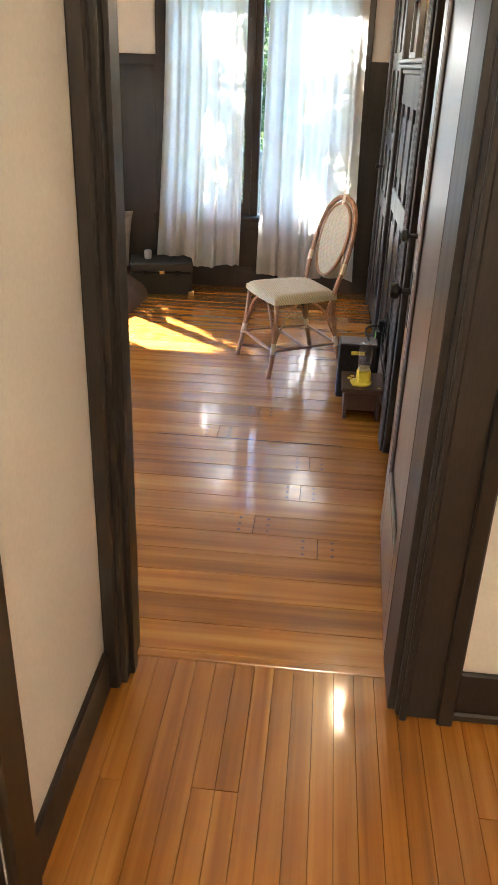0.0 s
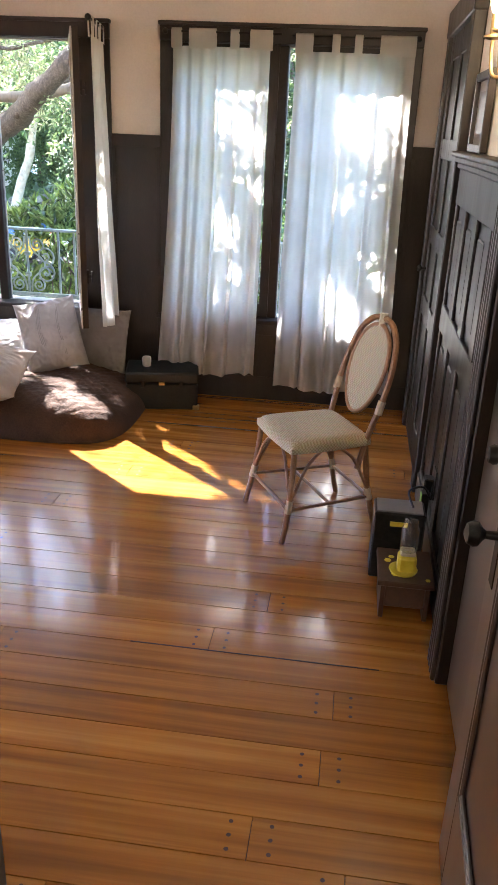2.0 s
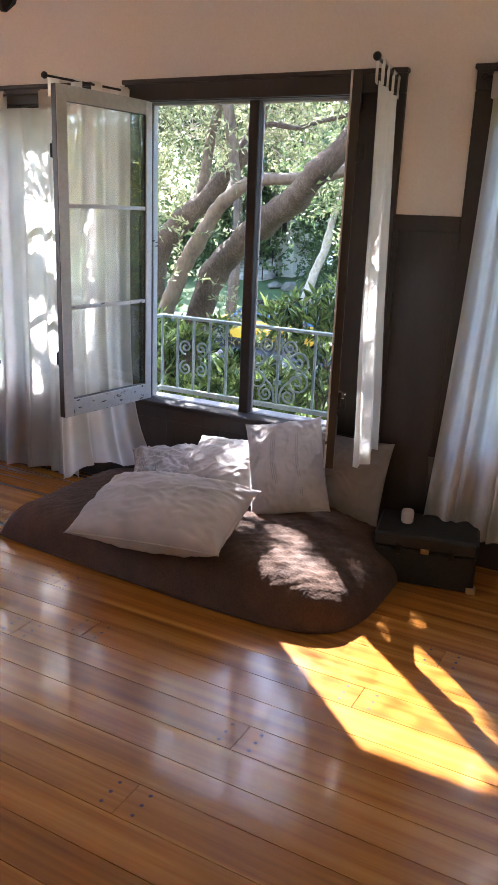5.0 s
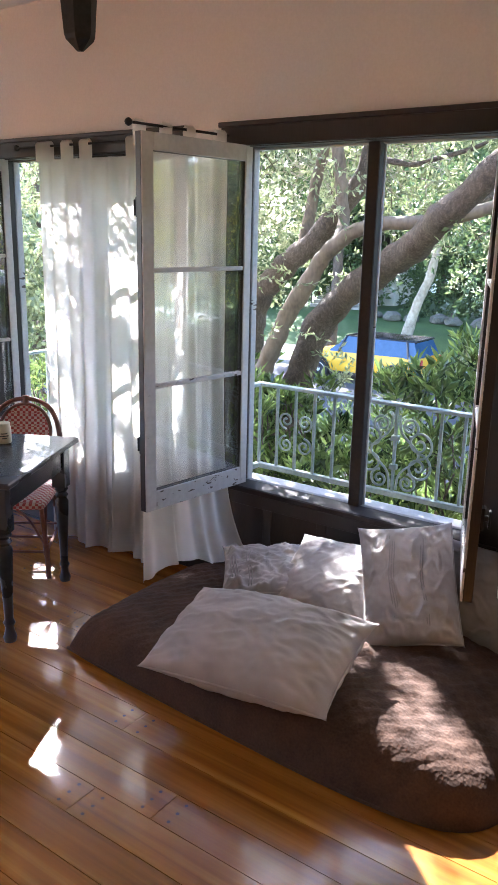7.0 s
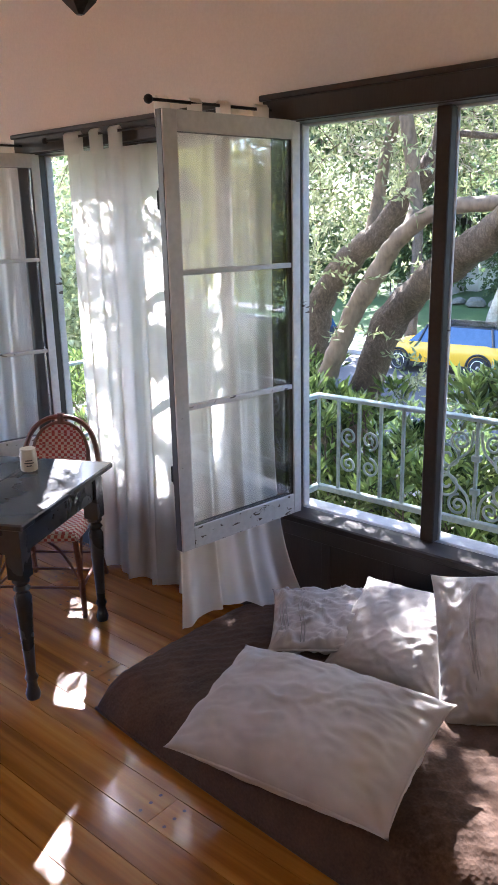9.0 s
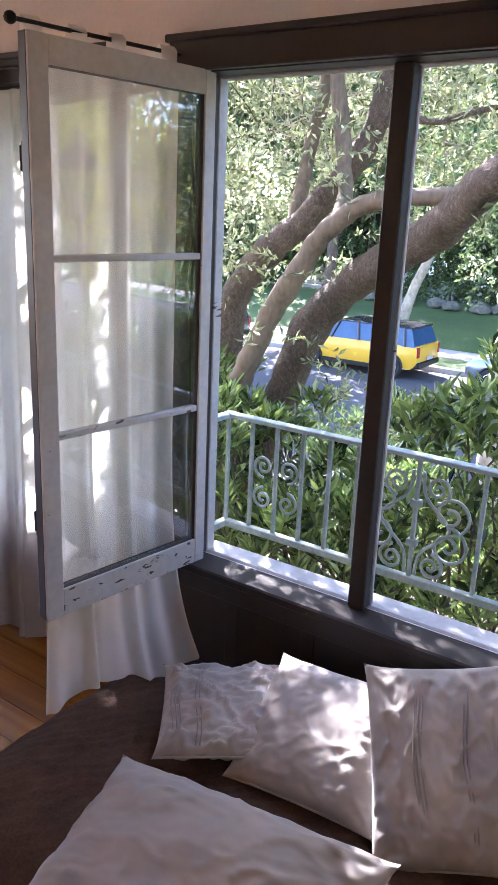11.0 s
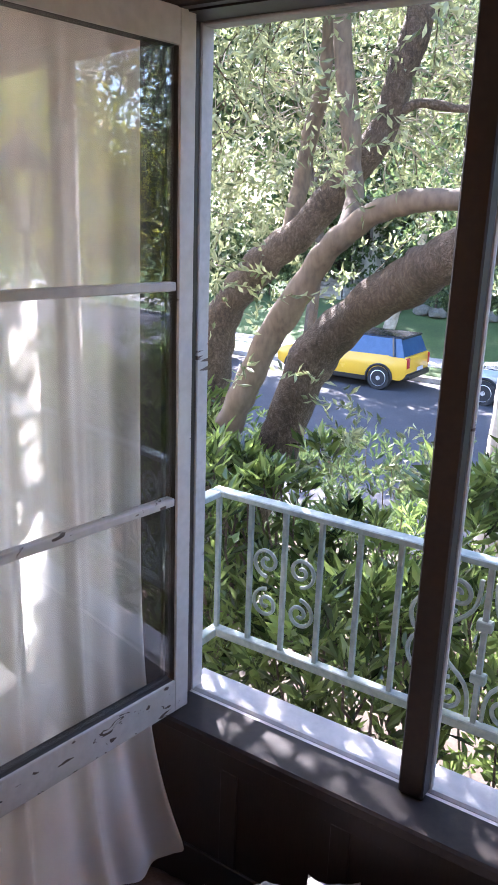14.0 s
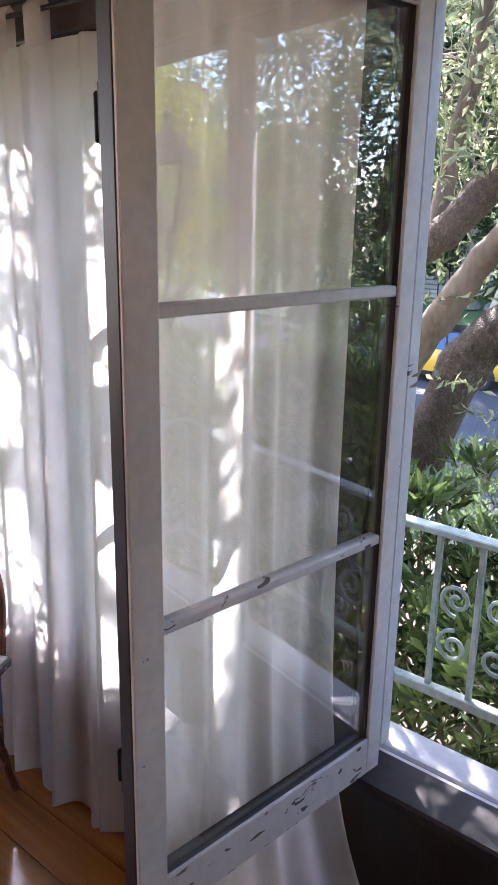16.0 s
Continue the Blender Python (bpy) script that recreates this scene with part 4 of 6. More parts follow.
g = part("glass", lathe(bmesh.new(), [(0.03, 0.262), (0.034, 0.27), (0.034, 0.35), (0.026, 0.365), (0.026, 0.385), (0.024, 0.386)], (0.45, 3.635, 0)), GLASS, fj, "clear glass", smooth=True)
g.visible_shadow = False
ol = thing("wall_outlet", (0.57, 4.1, 0.33), "dark wall outlet with a plugged black adapter", "outlet")
part("plate", boxes((0.571, 0.577, 4.05, 4.13, 0.28, 0.41), bevel=0.002), IRON, ol)
part("adapter", boxes((0.53, 0.571, 4.06, 4.12, 0.31, 0.37), bevel=0.006), IRON, ol)
sp = thing("green_box", (0.53, 4.02, 0.0), "small bright green packet standing by the panelling", "packet")
GRN = mottled("green_card", (0.25, 0.55, 0.06), (0.32, 0.65, 0.09), 0.5)
part("body", boxes((0.52, 0.55, 4.0, 4.05, 0.0, 0.33), bevel=0.003), IRON, sp)
part("label", boxes((0.517, 0.52, 4.003, 4.047, 0.26, 0.32)), GRN, sp, "bright green label")

# ---- wall sconce and picture ----
sc = thing("wall_sconce", (0.6, 3.72, 2.0), "brass two arm candle wall sconce, lit warm", "wall lamp")
part("back_plate", lathe(bmesh.new(), [(0.03, -0.12), (0.035, -0.06), (0.03, 0.06), (0.012, 0.1)], (0.602, 3.72, 1.98)), BRASS, sc, smooth=True)
for s in (-1, 1):
    part("arm", tubes((smooth_line([(0.59, 3.72, 1.95), (0.56, 3.72 + s * 0.03, 1.90), (0.53, 3.72 + s * 0.07, 1.90), (0.52, 3.72 + s * 0.09, 1.97), (0.52, 3.72 + s * 0.09, 2.0)], 5), 0.006)), BRASS, sc, smooth=True)
    part("cup", lathe(bmesh.new(), [(0.012, 0), (0.03, 0.006), (0.03, 0.012), (0.012, 0.016), (0.012, 0.075)], (0.52, 3.72 + s * 0.09, 2.0)), BRASS, sc, smooth=True)
    part("bulb", lathe(bmesh.new(), [(0.010, 0), (0.018, 0.02), (0.019, 0.035), (0.012, 0.06), (0.002, 0.08)], (0.52, 3.72 + s * 0.09, 2.075)), BULB, sc, "glowing warm candle bulb", smooth=True)
part("tassel", tubes(([(0.57, 3.72, 1.92), (0.57, 3.72, 1.84)], [0.005, 0.008])), BRASS, sc)

pf = thing("picture_frame", (0.6, 4.35, WAIN + 0.01), "small dark framed picture standing on the panelling cap", "picture")
part("frame", boxes((0.575, 0.605, 4.17, 4.20, 1.66, 1.95), (0.575, 0.605, 4.50, 4.53, 1.66, 1.95), (0.575, 0.605, 4.20, 4.50, 1.66, 1.69), (0.575, 0.605, 4.20, 4.50, 1.92, 1.95), bevel=0.003), DARK, pf)
part("mount", boxes((0.592, 0.603, 4.20, 4.50, 1.69, 1.92)), LINEN2, pf, "pale mount")
part("print", boxes((0.589, 0.592, 4.26, 4.44, 1.73, 1.88)), STOOLM, pf, "brown picture")

# ---- hanging lantern ----
ln = thing("hanging_lantern", (-2.88, 5.08, CEIL), "dark iron hexagonal ceiling lantern on a short rod", "ceiling lamp")
part("canopy", lathe(bmesh.new(), [(0.01, -0.03), (0.05, -0.01), (0.055, 0.0)], (-2.88, 5.08, CEIL), 6), IRON, ln)
part("stem", tubes(([(-2.88, 5.08, CEIL - 0.02), (-2.88, 5.08, 2.64)], 0.008)), IRON, ln)
part("cage", lathe(bmesh.new(), [(0.012, 0.0), (0.05, 0.035), (0.056, 0.05), (0.068, 0.2), (0.05, 0.24), (0.012, 0.26)], (-2.88, 5.08, 2.40), 6), IRON, ln)

# ---- hall ceiling lamp, unseen, added to brighten the hall ----
hl = thing("ceiling_light", (0.35, -0.7, 2.6), "round warm white fill lamp added on the hall ceiling", "ceiling lamp")
part("mount", lathe(bmesh.new(), [(0.09, -0.03), (0.1, 0.0)], (0.35, -0.7, 2.6)), BRASS, hl, smooth=True)
part("globe", lathe(bmesh.new(), [(0.02, -0.2), (0.09, -0.17), (0.125, -0.1), (0.09, -0.04), (0.08, -0.03)], (0.35, -0.7, 2.6)), glow("warm_fill_globe", (1.0, 0.80, 0.52), 7.0), hl, "glowing globe", smooth=True)

# ---- balconette railing ----
def scroll(c, r, turns, start, sgn, ry, y):
    pts = []
    n = 34
    for k in range(n + 1):
        t = k / n
        a = start + sgn * turns * 2 * math.pi * t
        rr = r * (1 - 0.86 * t)
        pts.append(Vector((c[0] + rr * math.cos(a), y, c[1] + rr * math.sin(a) * ry)))
    return pts


def railing(x0, x1, label):
    y, zb, zt = 6.46, 0.522, 0.985
    rl = thing("balcony_railing", ((x0 + x1) / 2, y, zb), label, "railing", "window railings")
    part("top_rail", boxes((x0 - 0.02, x1 + 0.02, y - 0.022, y + 0.022, zt - 0.012, zt + 0.006), (x0 - 0.02, x0 + 0.022, 6.19, y - 0.022, zt - 0.012, zt + 0.006), (x1 - 0.022, x1 + 0.02, 6.19, y - 0.022, zt - 0.012, zt + 0.006), bevel=0.003), VERDI, rl)
    part("bottom_rail", boxes((x0 - 0.02, x1 + 0.02, y - 0.016, y + 0.016, zb - 0.02, zb + 0.008), (x0 - 0.02, x0 + 0.012, 6.19, y - 0.016, zb - 0.02, zb + 0.008), (x1 - 0.012, x1 + 0.02, 6.19, y - 0.016, zb - 0.02, zb + 0.008), bevel=0.003), VERDI, rl)
    n = round((x1 - x0) / 0.118)
    st = (x1 - x0) / n
    for k in range(n + 1):
        if k in (6, 8):
            continue
        x = x0 + st * k
        part("baluster", boxes((x - 0.0075, x + 0.0075, y - 0.0075, y + 0.0075, zb, zt - 0.012), bevel=0.002), VERDI, rl)
    for k in (2, 12):
        x = x0 + st * k
        for s in (-1, 1):
            for zc, st0, sg in ((0.80, -math.pi / 2, s), (0.665, math.pi / 2, -s)):
                part("scroll", tubes((scroll((x + s * 0.058, zc), 0.048, 1.6, st0, sg, 1.0, y), 0.006), seg=6), VERDI, rl)
    for x in (x0 + st * 7,):
        for s in (-1, 1):
            for zc, r, st0, sg in ((0.875, 0.05, -math.pi / 2, s), (0.795, 0.075, -math.pi / 2, s), (0.675, 0.075, math.pi / 2, -s), (0.585, 0.05, math.pi / 2, -s)):
                cx = x + s * (0.075 if r < 0.06 else 0.13)
                part("scroll", tubes((scroll((cx, zc), r, 1.7, st0, sg, 1.0, y), 0.0065), seg=6), VERDI, rl)
            part("scroll_stem", tubes((smooth_line([(x + s * 0.02, y, 0.93), (x + s * 0.035, y, 0.84), (x + s * 0.13, y, 0.735), (x + s * 0.035, y, 0.63), (x + s * 0.02, y, 0.54)], 5), 0.0065), seg=6), VERDI, rl)
        for z in (0.66, 0.81):
            part("collar", boxes((x - 0.02, x + 0.02, y - 0.013, y + 0.013, z - 0.014, z + 0.014), bevel=0.003), VERDI, rl)
    return rl


r2 = railing(-3.005, -1.353, "pale green weathered iron window railing with scrolls")
copy_thing(r2, Matrix.Translation((-2.179 - 1.775, 6.46, 0.522)))
copy_thing(r2, Matrix.Translation((-2.179 + 1.84, 6.46, 0.522)))

# ---- wall lantern outside between the windows ----
wl = thing("wall_lantern", (-1.18, 6.5, 1.45), "dark iron six sided lantern on a bracket on the outside wall", "wall lamp")
part("bracket", tubes((smooth_line([(-1.18, 6.156, 1.5), (-1.18, 6.3, 1.4), (-1.18, 6.46, 1.42), (-1.18, 6.5, 1.55), (-1.18, 6.5, 1.68)], 6), 0.012)), IRON, wl, smooth=True)
part("back_plate", boxes((-1.22, -1.14, 6.156, 6.17, 1.38, 1.62), bevel=0.004), IRON, wl)
part("base", lathe(bmesh.new(), [(0.02, 0.0), (0.045, 0.015), (0.05, 0.03)], (-1.18, 6.5, 1.68), 6), IRON, wl)
for k in range(6):
    a = k * math.pi / 3
    part("corner_bar", tubes(([(-1.18 + 0.05 * math.cos(a), 6.5 + 0.05 * math.sin(a), 1.71), (-1.18 + 0.095 * math.cos(a), 6.5 + 0.095 * math.sin(a), 1.93)], 0.007), seg=6), IRON, wl)
wp = part("glass", lathe(bmesh.new(), [(0.045, 0.0), (0.088, 0.215), (0.085, 0.22)], (-1.18, 6.5, 1.712), 6), GLASS, wl, "clear lantern panes")
wp.visible_shadow = False
part("candle", tubes(([(-1.18, 6.5, 1.71), (-1.18, 6.5, 1.83)], 0.018)), WAX, wl, "pale candle sleeve")
part("cap", lathe(bmesh.new(), [(0.11, 0.0), (0.112, 0.012), (0.07, 0.08), (0.02, 0.13), (0.012, 0.16), (0.018, 0.175), (0.004, 0.2)], (-1.18, 6.5, 1.93), 6), IRON, wl)

# ---- outside: ground, street ----
ROAD = -2.45
ASPHALT = mottled("asphalt", (0.045, 0.046, 0.05), (0.075, 0.076, 0.08), 0.9, scale=0.8, grain=30, relief=0.3)
CONCRETE = mottled("concrete", (0.30, 0.29, 0.27), (0.42, 0.41, 0.38), 0.9, scale=1.5, grain=25, relief=0.25)
GRASS = mottled("lawn", (0.035, 0.075, 0.016), (0.075, 0.13, 0.032), 0.95, scale=0.7, grain=14, relief=0.5)
SOIL = mottled("garden_soil", (0.05, 0.035, 0.022), (0.10, 0.075, 0.05), 0.95, scale=2, grain=18, relief=0.5)
STUCCO = mottled("white_stucco", (0.62, 0.60, 0.56), (0.74, 0.72, 0.68), 0.9, scale=0.7, grain=20, relief=0.2)
BARK = mottled("grey_brown_bark", (0.075, 0.056, 0.04), (0.20, 0.155, 0.112), 0.92, scale=5, grain=55, relief=0.6, stretch=(1, 1, 0.6))
kn, kl = BARK.node_tree.nodes, BARK.node_tree.links
kb = kn["Principled BSDF"]
kv = kn.new("ShaderNodeTexVoronoi")
kv.feature = "DISTANCE_TO_EDGE"
kv.inputs["Scale"].default_value = 60.0
kw = noise_tex(kn, kl, coords(kn, kl), 14.0, 4)
kx = kn.new("ShaderNodeMix")
kx.data_type = "VECTOR"
kx.inputs[0].default_value = 0.12
kl.new(coords(kn, kl, (0.9, 1, 0.5)).outputs[0], kx.inputs[4])
kl.new(kw.outputs["Color"], kx.inputs[5])
kl.new(kx.outputs[1], kv.inputs["Vector"])
kr = ramp(kn, [(0.0, (0.60, 0.57, 0.54)), (0.3, (1, 1, 1))])
kl.new(kv.outputs["Distance"], kr.inputs[0])
km = kn.new("ShaderNodeMix")
km.data_type, km.blend_type = "RGBA", "MULTIPLY"
km.inputs[0].default_value = 1
kl.new(kb.inputs["Base Color"].links[0].from_socket, km.inputs[6])
kl.new(kr.outputs[0], km.inputs[7])
kl.new(km.outputs[2], kb.inputs["Base Color"])
bump(kn, kl, kb, kr.outputs[0], 0.8, 0.012)
TANBARK = mottled("smooth_tan_bark", (0.115, 0.088, 0.062), (0.235, 0.182, 0.128), 0.85, scale=6, grain=40, relief=0.4, stretch=(1, 1, 0.4))
PALEBARK = mottled("pale_sycamore_bark", (0.26, 0.22, 0.17), (0.50, 0.45, 0.36), 0.85, scale=2.2, grain=9, relief=0.3)
OLIVE = leaf_material("grey_green_leaf", (0.10, 0.13, 0.05), (0.44, 0.48, 0.25), 0.35, 0.7)
SHRUB = leaf_material("glossy_shrub_leaf", (0.018, 0.042, 0.012), (0.26, 0.36, 0.10), 0.2, 0.9)
FARLEAF = leaf_material("far_tree_leaf", (0.035, 0.07, 0.025), (0.15, 0.21, 0.075))
YELLOWLEAF = leaf_material("yellow_green_leaf", (0.26, 0.29, 0.04), (0.50, 0.50, 0.08))

setting("ground", boxes((-400, 400, OUT_Y + 0.0, 500, ROAD - 0.4, ROAD - 0.06)), SOIL, "garden earth reaching to the distance", "ground")
setting("road", boxes((-200, 200, 14.2, 25.1, ROAD - 0.058, ROAD)), ASPHALT, "grey asphalt street with dappled sun", "road")
for y0, y1 in ((13.95, 14.2), (25.1, 25.3)):
    setting("kerb", boxes((-200, 200, y0, y1, ROAD - 0.05, ROAD + 0.14), bevel=0.02), CONCRETE, "pale concrete kerb", "kerb")
setting("verge", boxes((-200, 200, 25.3, 26.8, ROAD - 0.05, ROAD + 0.13)), GRASS, "strip of grass beside the kerb", "grass")
setting("pavement", boxes((-200, 200, 26.8, 28.3, ROAD - 0.05, ROAD + 0.15)), CONCRETE, "pale concrete pavement", "pavement")
bm = bmesh.new()
NX, NY = 60, 12
g = [[bm.verts.new((-60 + 120 * i / NX, 28.3 + 60 * (j / NY) ** 2, ROAD + 0.1 + min(1.7, 2.4 * (j / NY) ** 1.1) + 0.1 * noise.noise(Vector((i * 0.6, j * 0.8, 0))))) for i in range(NX + 1)] for j in range(NY + 1)]
for j in range(NY):
    for i in range(NX):
        bm.faces.new((g[j][i], g[j][i + 1], g[j + 1][i + 1], g[j + 1][i]))
setting("lawn_bank", bm, GRASS, "green lawn rising behind the pavement", "grass", True)


ROCK = mottled("mossy_rock", (0.09, 0.09, 0.07), (0.19, 0.18, 0.15), 0.95, scale=3, grain=20, relief=0.4)


def rock(at, r, seed):
    bm = bmesh.new()
    bmesh.ops.create_icosphere(bm, subdivisions=2, radius=r)
    for v in bm.verts:
        v.co *= 1 + 0.28 * noise.noise(v.co * 2.2 / r + Vector((seed, 0, 0)))
        v.co.z = max(v.co.z * 0.7, -0.2 * r)
        v.co += Vector(at)
    ob = part("garden_rock", bm, ROCK, None, "weathered boulder edging the lawn", False)
    tagged(ob, "", "rock", "rocks on the lawn")


for k in range(9):
    rock((-16.0 + 0.95 * k + 0.2 * math.sin(k * 3), 34.0 + 0.25 * math.cos(k * 2.1), -1.58), 0.32 + 0.12 * abs(math.sin(k * 1.7)), k)


# ---- foliage ----
def leaf_mesh(name, base, direction, length, width, rng, droop=0.25):
    """Many small pointed leaves, four corners each, folded along the middle. base, direction: (n, 3) arrays."""
    n = len(base)
    d = direction / np.linalg.norm(direction, axis=1, keepdims=True)
    r = rng.normal(size=(n, 3))
    side = np.cross(d, r)
    side /= np.linalg.norm(side, axis=1, keepdims=True) + 1e-9
    up = np.cross(side, d)
    ln = (length * rng.uniform(0.65, 1.2, n))[:, None]
    wd = (width * rng.uniform(0.7, 1.2, n))[:, None]
    mid = base + d * ln * 0.55
    v = np.stack([base, mid + side * wd + up * wd * 0.35, base + d * ln - up * ln * droop * 0.3, mid - side * wd + up * wd * 0.35], axis=1).reshape(-1, 3)
    me = bpy.data.meshes.new(name)
    idx = np.arange(n)[:, None] * 4
    tri = np.concatenate([idx + [0, 1, 2], idx + [0, 2, 3]], axis=1).reshape(-1, 3)
    me.from_pydata(v.tolist(), [], tri.tolist())
    return me


def twigs(centres, spread, n, rng, leaves, reach, lean=(0, 0, -0.2)):
    """Leaf bases and directions along n twigs scattered round the centres."""
    c = np.asarray(centres)[rng.integers(0, len(centres), n)]
    o = c + rng.normal(size=(n, 3)) * np.asarray(spread)
    d = rng.normal(size=(n, 3)) + np.asarray(lean)
    d /= np.linalg.norm(d, axis=1, keepdims=True)
    t = np.linspace(0.05, 1, leaves)[None, :, None] * reach
    sag = np.zeros((1, leaves, 3))
    sag[0, :, 2] = -0.12 * reach * np.linspace(0, 1, leaves) ** 2
    b = o[:, None, :] + d[:, None, :] * t + sag
    dr = d[:, None, :] * 0.7 + rng.normal(size=(n, leaves, 3)) * 0.75
    return b.reshape(-1, 3), dr.reshape(-1, 3), o, d


def sunny(points, keep):
    """True where a point lies outside the shafts cut through the crown along the sun."""
    s = -np.array(SUN_DIR)
    ok = np.ones(len(points), bool)
    for c, r in keep:
        v = points - np.array(c)
        along = v @ s
        off = np.linalg.norm(v - along[:, None] * s, axis=1)
        ok &= ~((off < r) & (along > 0))
    return ok


# Shafts left free of leaves so that sun reaches chosen spots indoors.
SUN_SHAFTS = [((-2.50, 6.1, 1.74), 0.35), ((-2.47, 6.1, 0.98), 0.05), ((-2.38, 6.1, 0.93), 0.035), ((-3.5, 6.0, 1.5), 0.16), ((-3.75, 6.0, 0.75), 0.1), ((-4.05, 6.0, 0.95), 0.07), ((0.05, 6.0, 1.3), 0.09), ((-0.75, 6.0, 1.2), 0.08), ((-0.6, 6.0, 1.75), 0.07), ((0.2, 6.0, 1.0), 0.06), ((-2.40, 6.1, 1.16), 0.07), ((-2.56, 6.1, 1.02), 0.05), ((-2.3, 6.1, 0.86), 0.06), ((-2.6, 6.1, 0.82), 0.05), ((-3.6, 6.0, 1.0), 0.13), ((-4.2, 6.0, 1.35), 0.12), ((0.0, 6.0, 0.75), 0.12), ((-0.6, 6.0, 0.8), 0.1), ((0.1, 6.0, 1.75), 0.09), ((-0.55, 6.0, 1.4), 0.08)]
rng = np.random.default_rng(5)
tree = thing("leaning_tree", (-4.2, 8.3, ROAD - 0.06), "leaning multi limbed tree with furrowed bark outside the window", "tree")


def limb(pts, r0, r1, name="limb", mat=None):
    line = smooth_line(pts, 6)
    n = len(line)
    bm = bmesh.new()
    radii = [0.77 * (r0 + (r1 - r0) * i / (n - 1)) * (1 + 0.06 * math.sin(i * 1.7)) for i in range(n)]
    tube(bm, line, radii, 22)
    for v in bm.verts:
        v.co += 0.02 * noise.noise_vector(v.co * 4) + 0.006 * noise.noise_vector(v.co * 17)
    return part(name, bm, mat or BARK, tree, smooth=True, sharp=180)


limb([(-4.25, 8.1, ROAD - 0.1), (-4.22, 8.1, -1.2), (-4.2, 8.1, -0.5), (-4.1, 8.1, 0.0)], 0.27, 0.2, "trunk")
limb([(-4.15, 8.05, -0.5), (-3.95, 8.0, 0.1), (-3.73, 8.0, 0.62), (-3.6, 8.0, 1.04), (-3.355, 7.95, 1.317), (-3.03, 7.8, 1.526), (-2.84, 7.65, 1.62), (-2.59, 7.5, 1.74), (-2.415, 7.35, 1.874), (-2.24, 7.25, 1.985), (-1.75, 7.2, 2.4), (-1.2, 7.25, 2.9), (-0.6, 7.4, 3.3)], 0.158, 0.085)
limb([(-4.15, 7.95, -0.3), (-3.95, 7.75, 0.45), (-3.83, 7.7, 0.79), (-3.74, 7.7, 1.01), (-3.61, 7.7, 1.25), (-3.48, 7.7, 1.47), (-3.34, 7.7, 1.66), (-3.2, 7.7, 1.77), (-3.04, 7.7, 1.844), (-2.87, 7.72, 1.878), (-2.5, 7.8, 1.9), (-2.0, 7.9, 2.05)], 0.098, 0.05, "limb", TANBARK)
limb([(-4.25, 8.15, -0.4), (-4.38, 8.3, 0.4), (-4.37, 8.3, 0.88), (-4.33, 8.3, 1.19), (-4.17, 8.3, 1.44), (-3.95, 8.3, 1.634), (-3.8, 8.3, 1.74), (-3.44, 8.3, 2.15), (-3.34, 8.3, 2.46), (-3.28, 8.3, 2.66), (-3.15, 8.3, 3.5)], 0.15, 0.075)
limb([(-3.34, 7.72, 1.66), (-3.41, 8.05, 1.86), (-3.47, 8.1, 2.11), (-3.51, 8.1, 2.366), (-3.55, 8.1, 2.61), (-3.62, 8.1, 3.6)], 0.062, 0.052, "branch", TANBARK)
limb([(-3.92, 8.3, 1.64), (-3.94, 8.45, 1.9), (-3.92, 8.5, 2.21), (-3.86, 8.5, 2.44), (-3.84, 8.5, 2.69), (-3.8, 8.5, 3.4)], 0.06, 0.042, "branch", TANBARK)
limb([(-3.42, 8.3, 2.2), (-3.25, 8.3, 2.3), (-2.95, 8.3, 2.28), (-2.5, 8.3, 2.4)], 0.035, 0.018, "branch")
limb([(-3.15, 8.3, 3.5), (-4.0, 8.6, 4.4), (-4.8, 9.0, 5.2)], 0.05, 0.02, "branch")
limb([(-1.2, 7.25, 2.9), (-1.1, 7.8, 3.5), (-0.9, 8.2, 4.2)], 0.06, 0.03, "branch")
limb([(-2.6, 7.4, 1.72), (-2.45, 7.9, 1.95), (-2.2, 8.4, 2.2), (-1.7, 8.6, 2.4)], 0.04, 0.018, "branch")

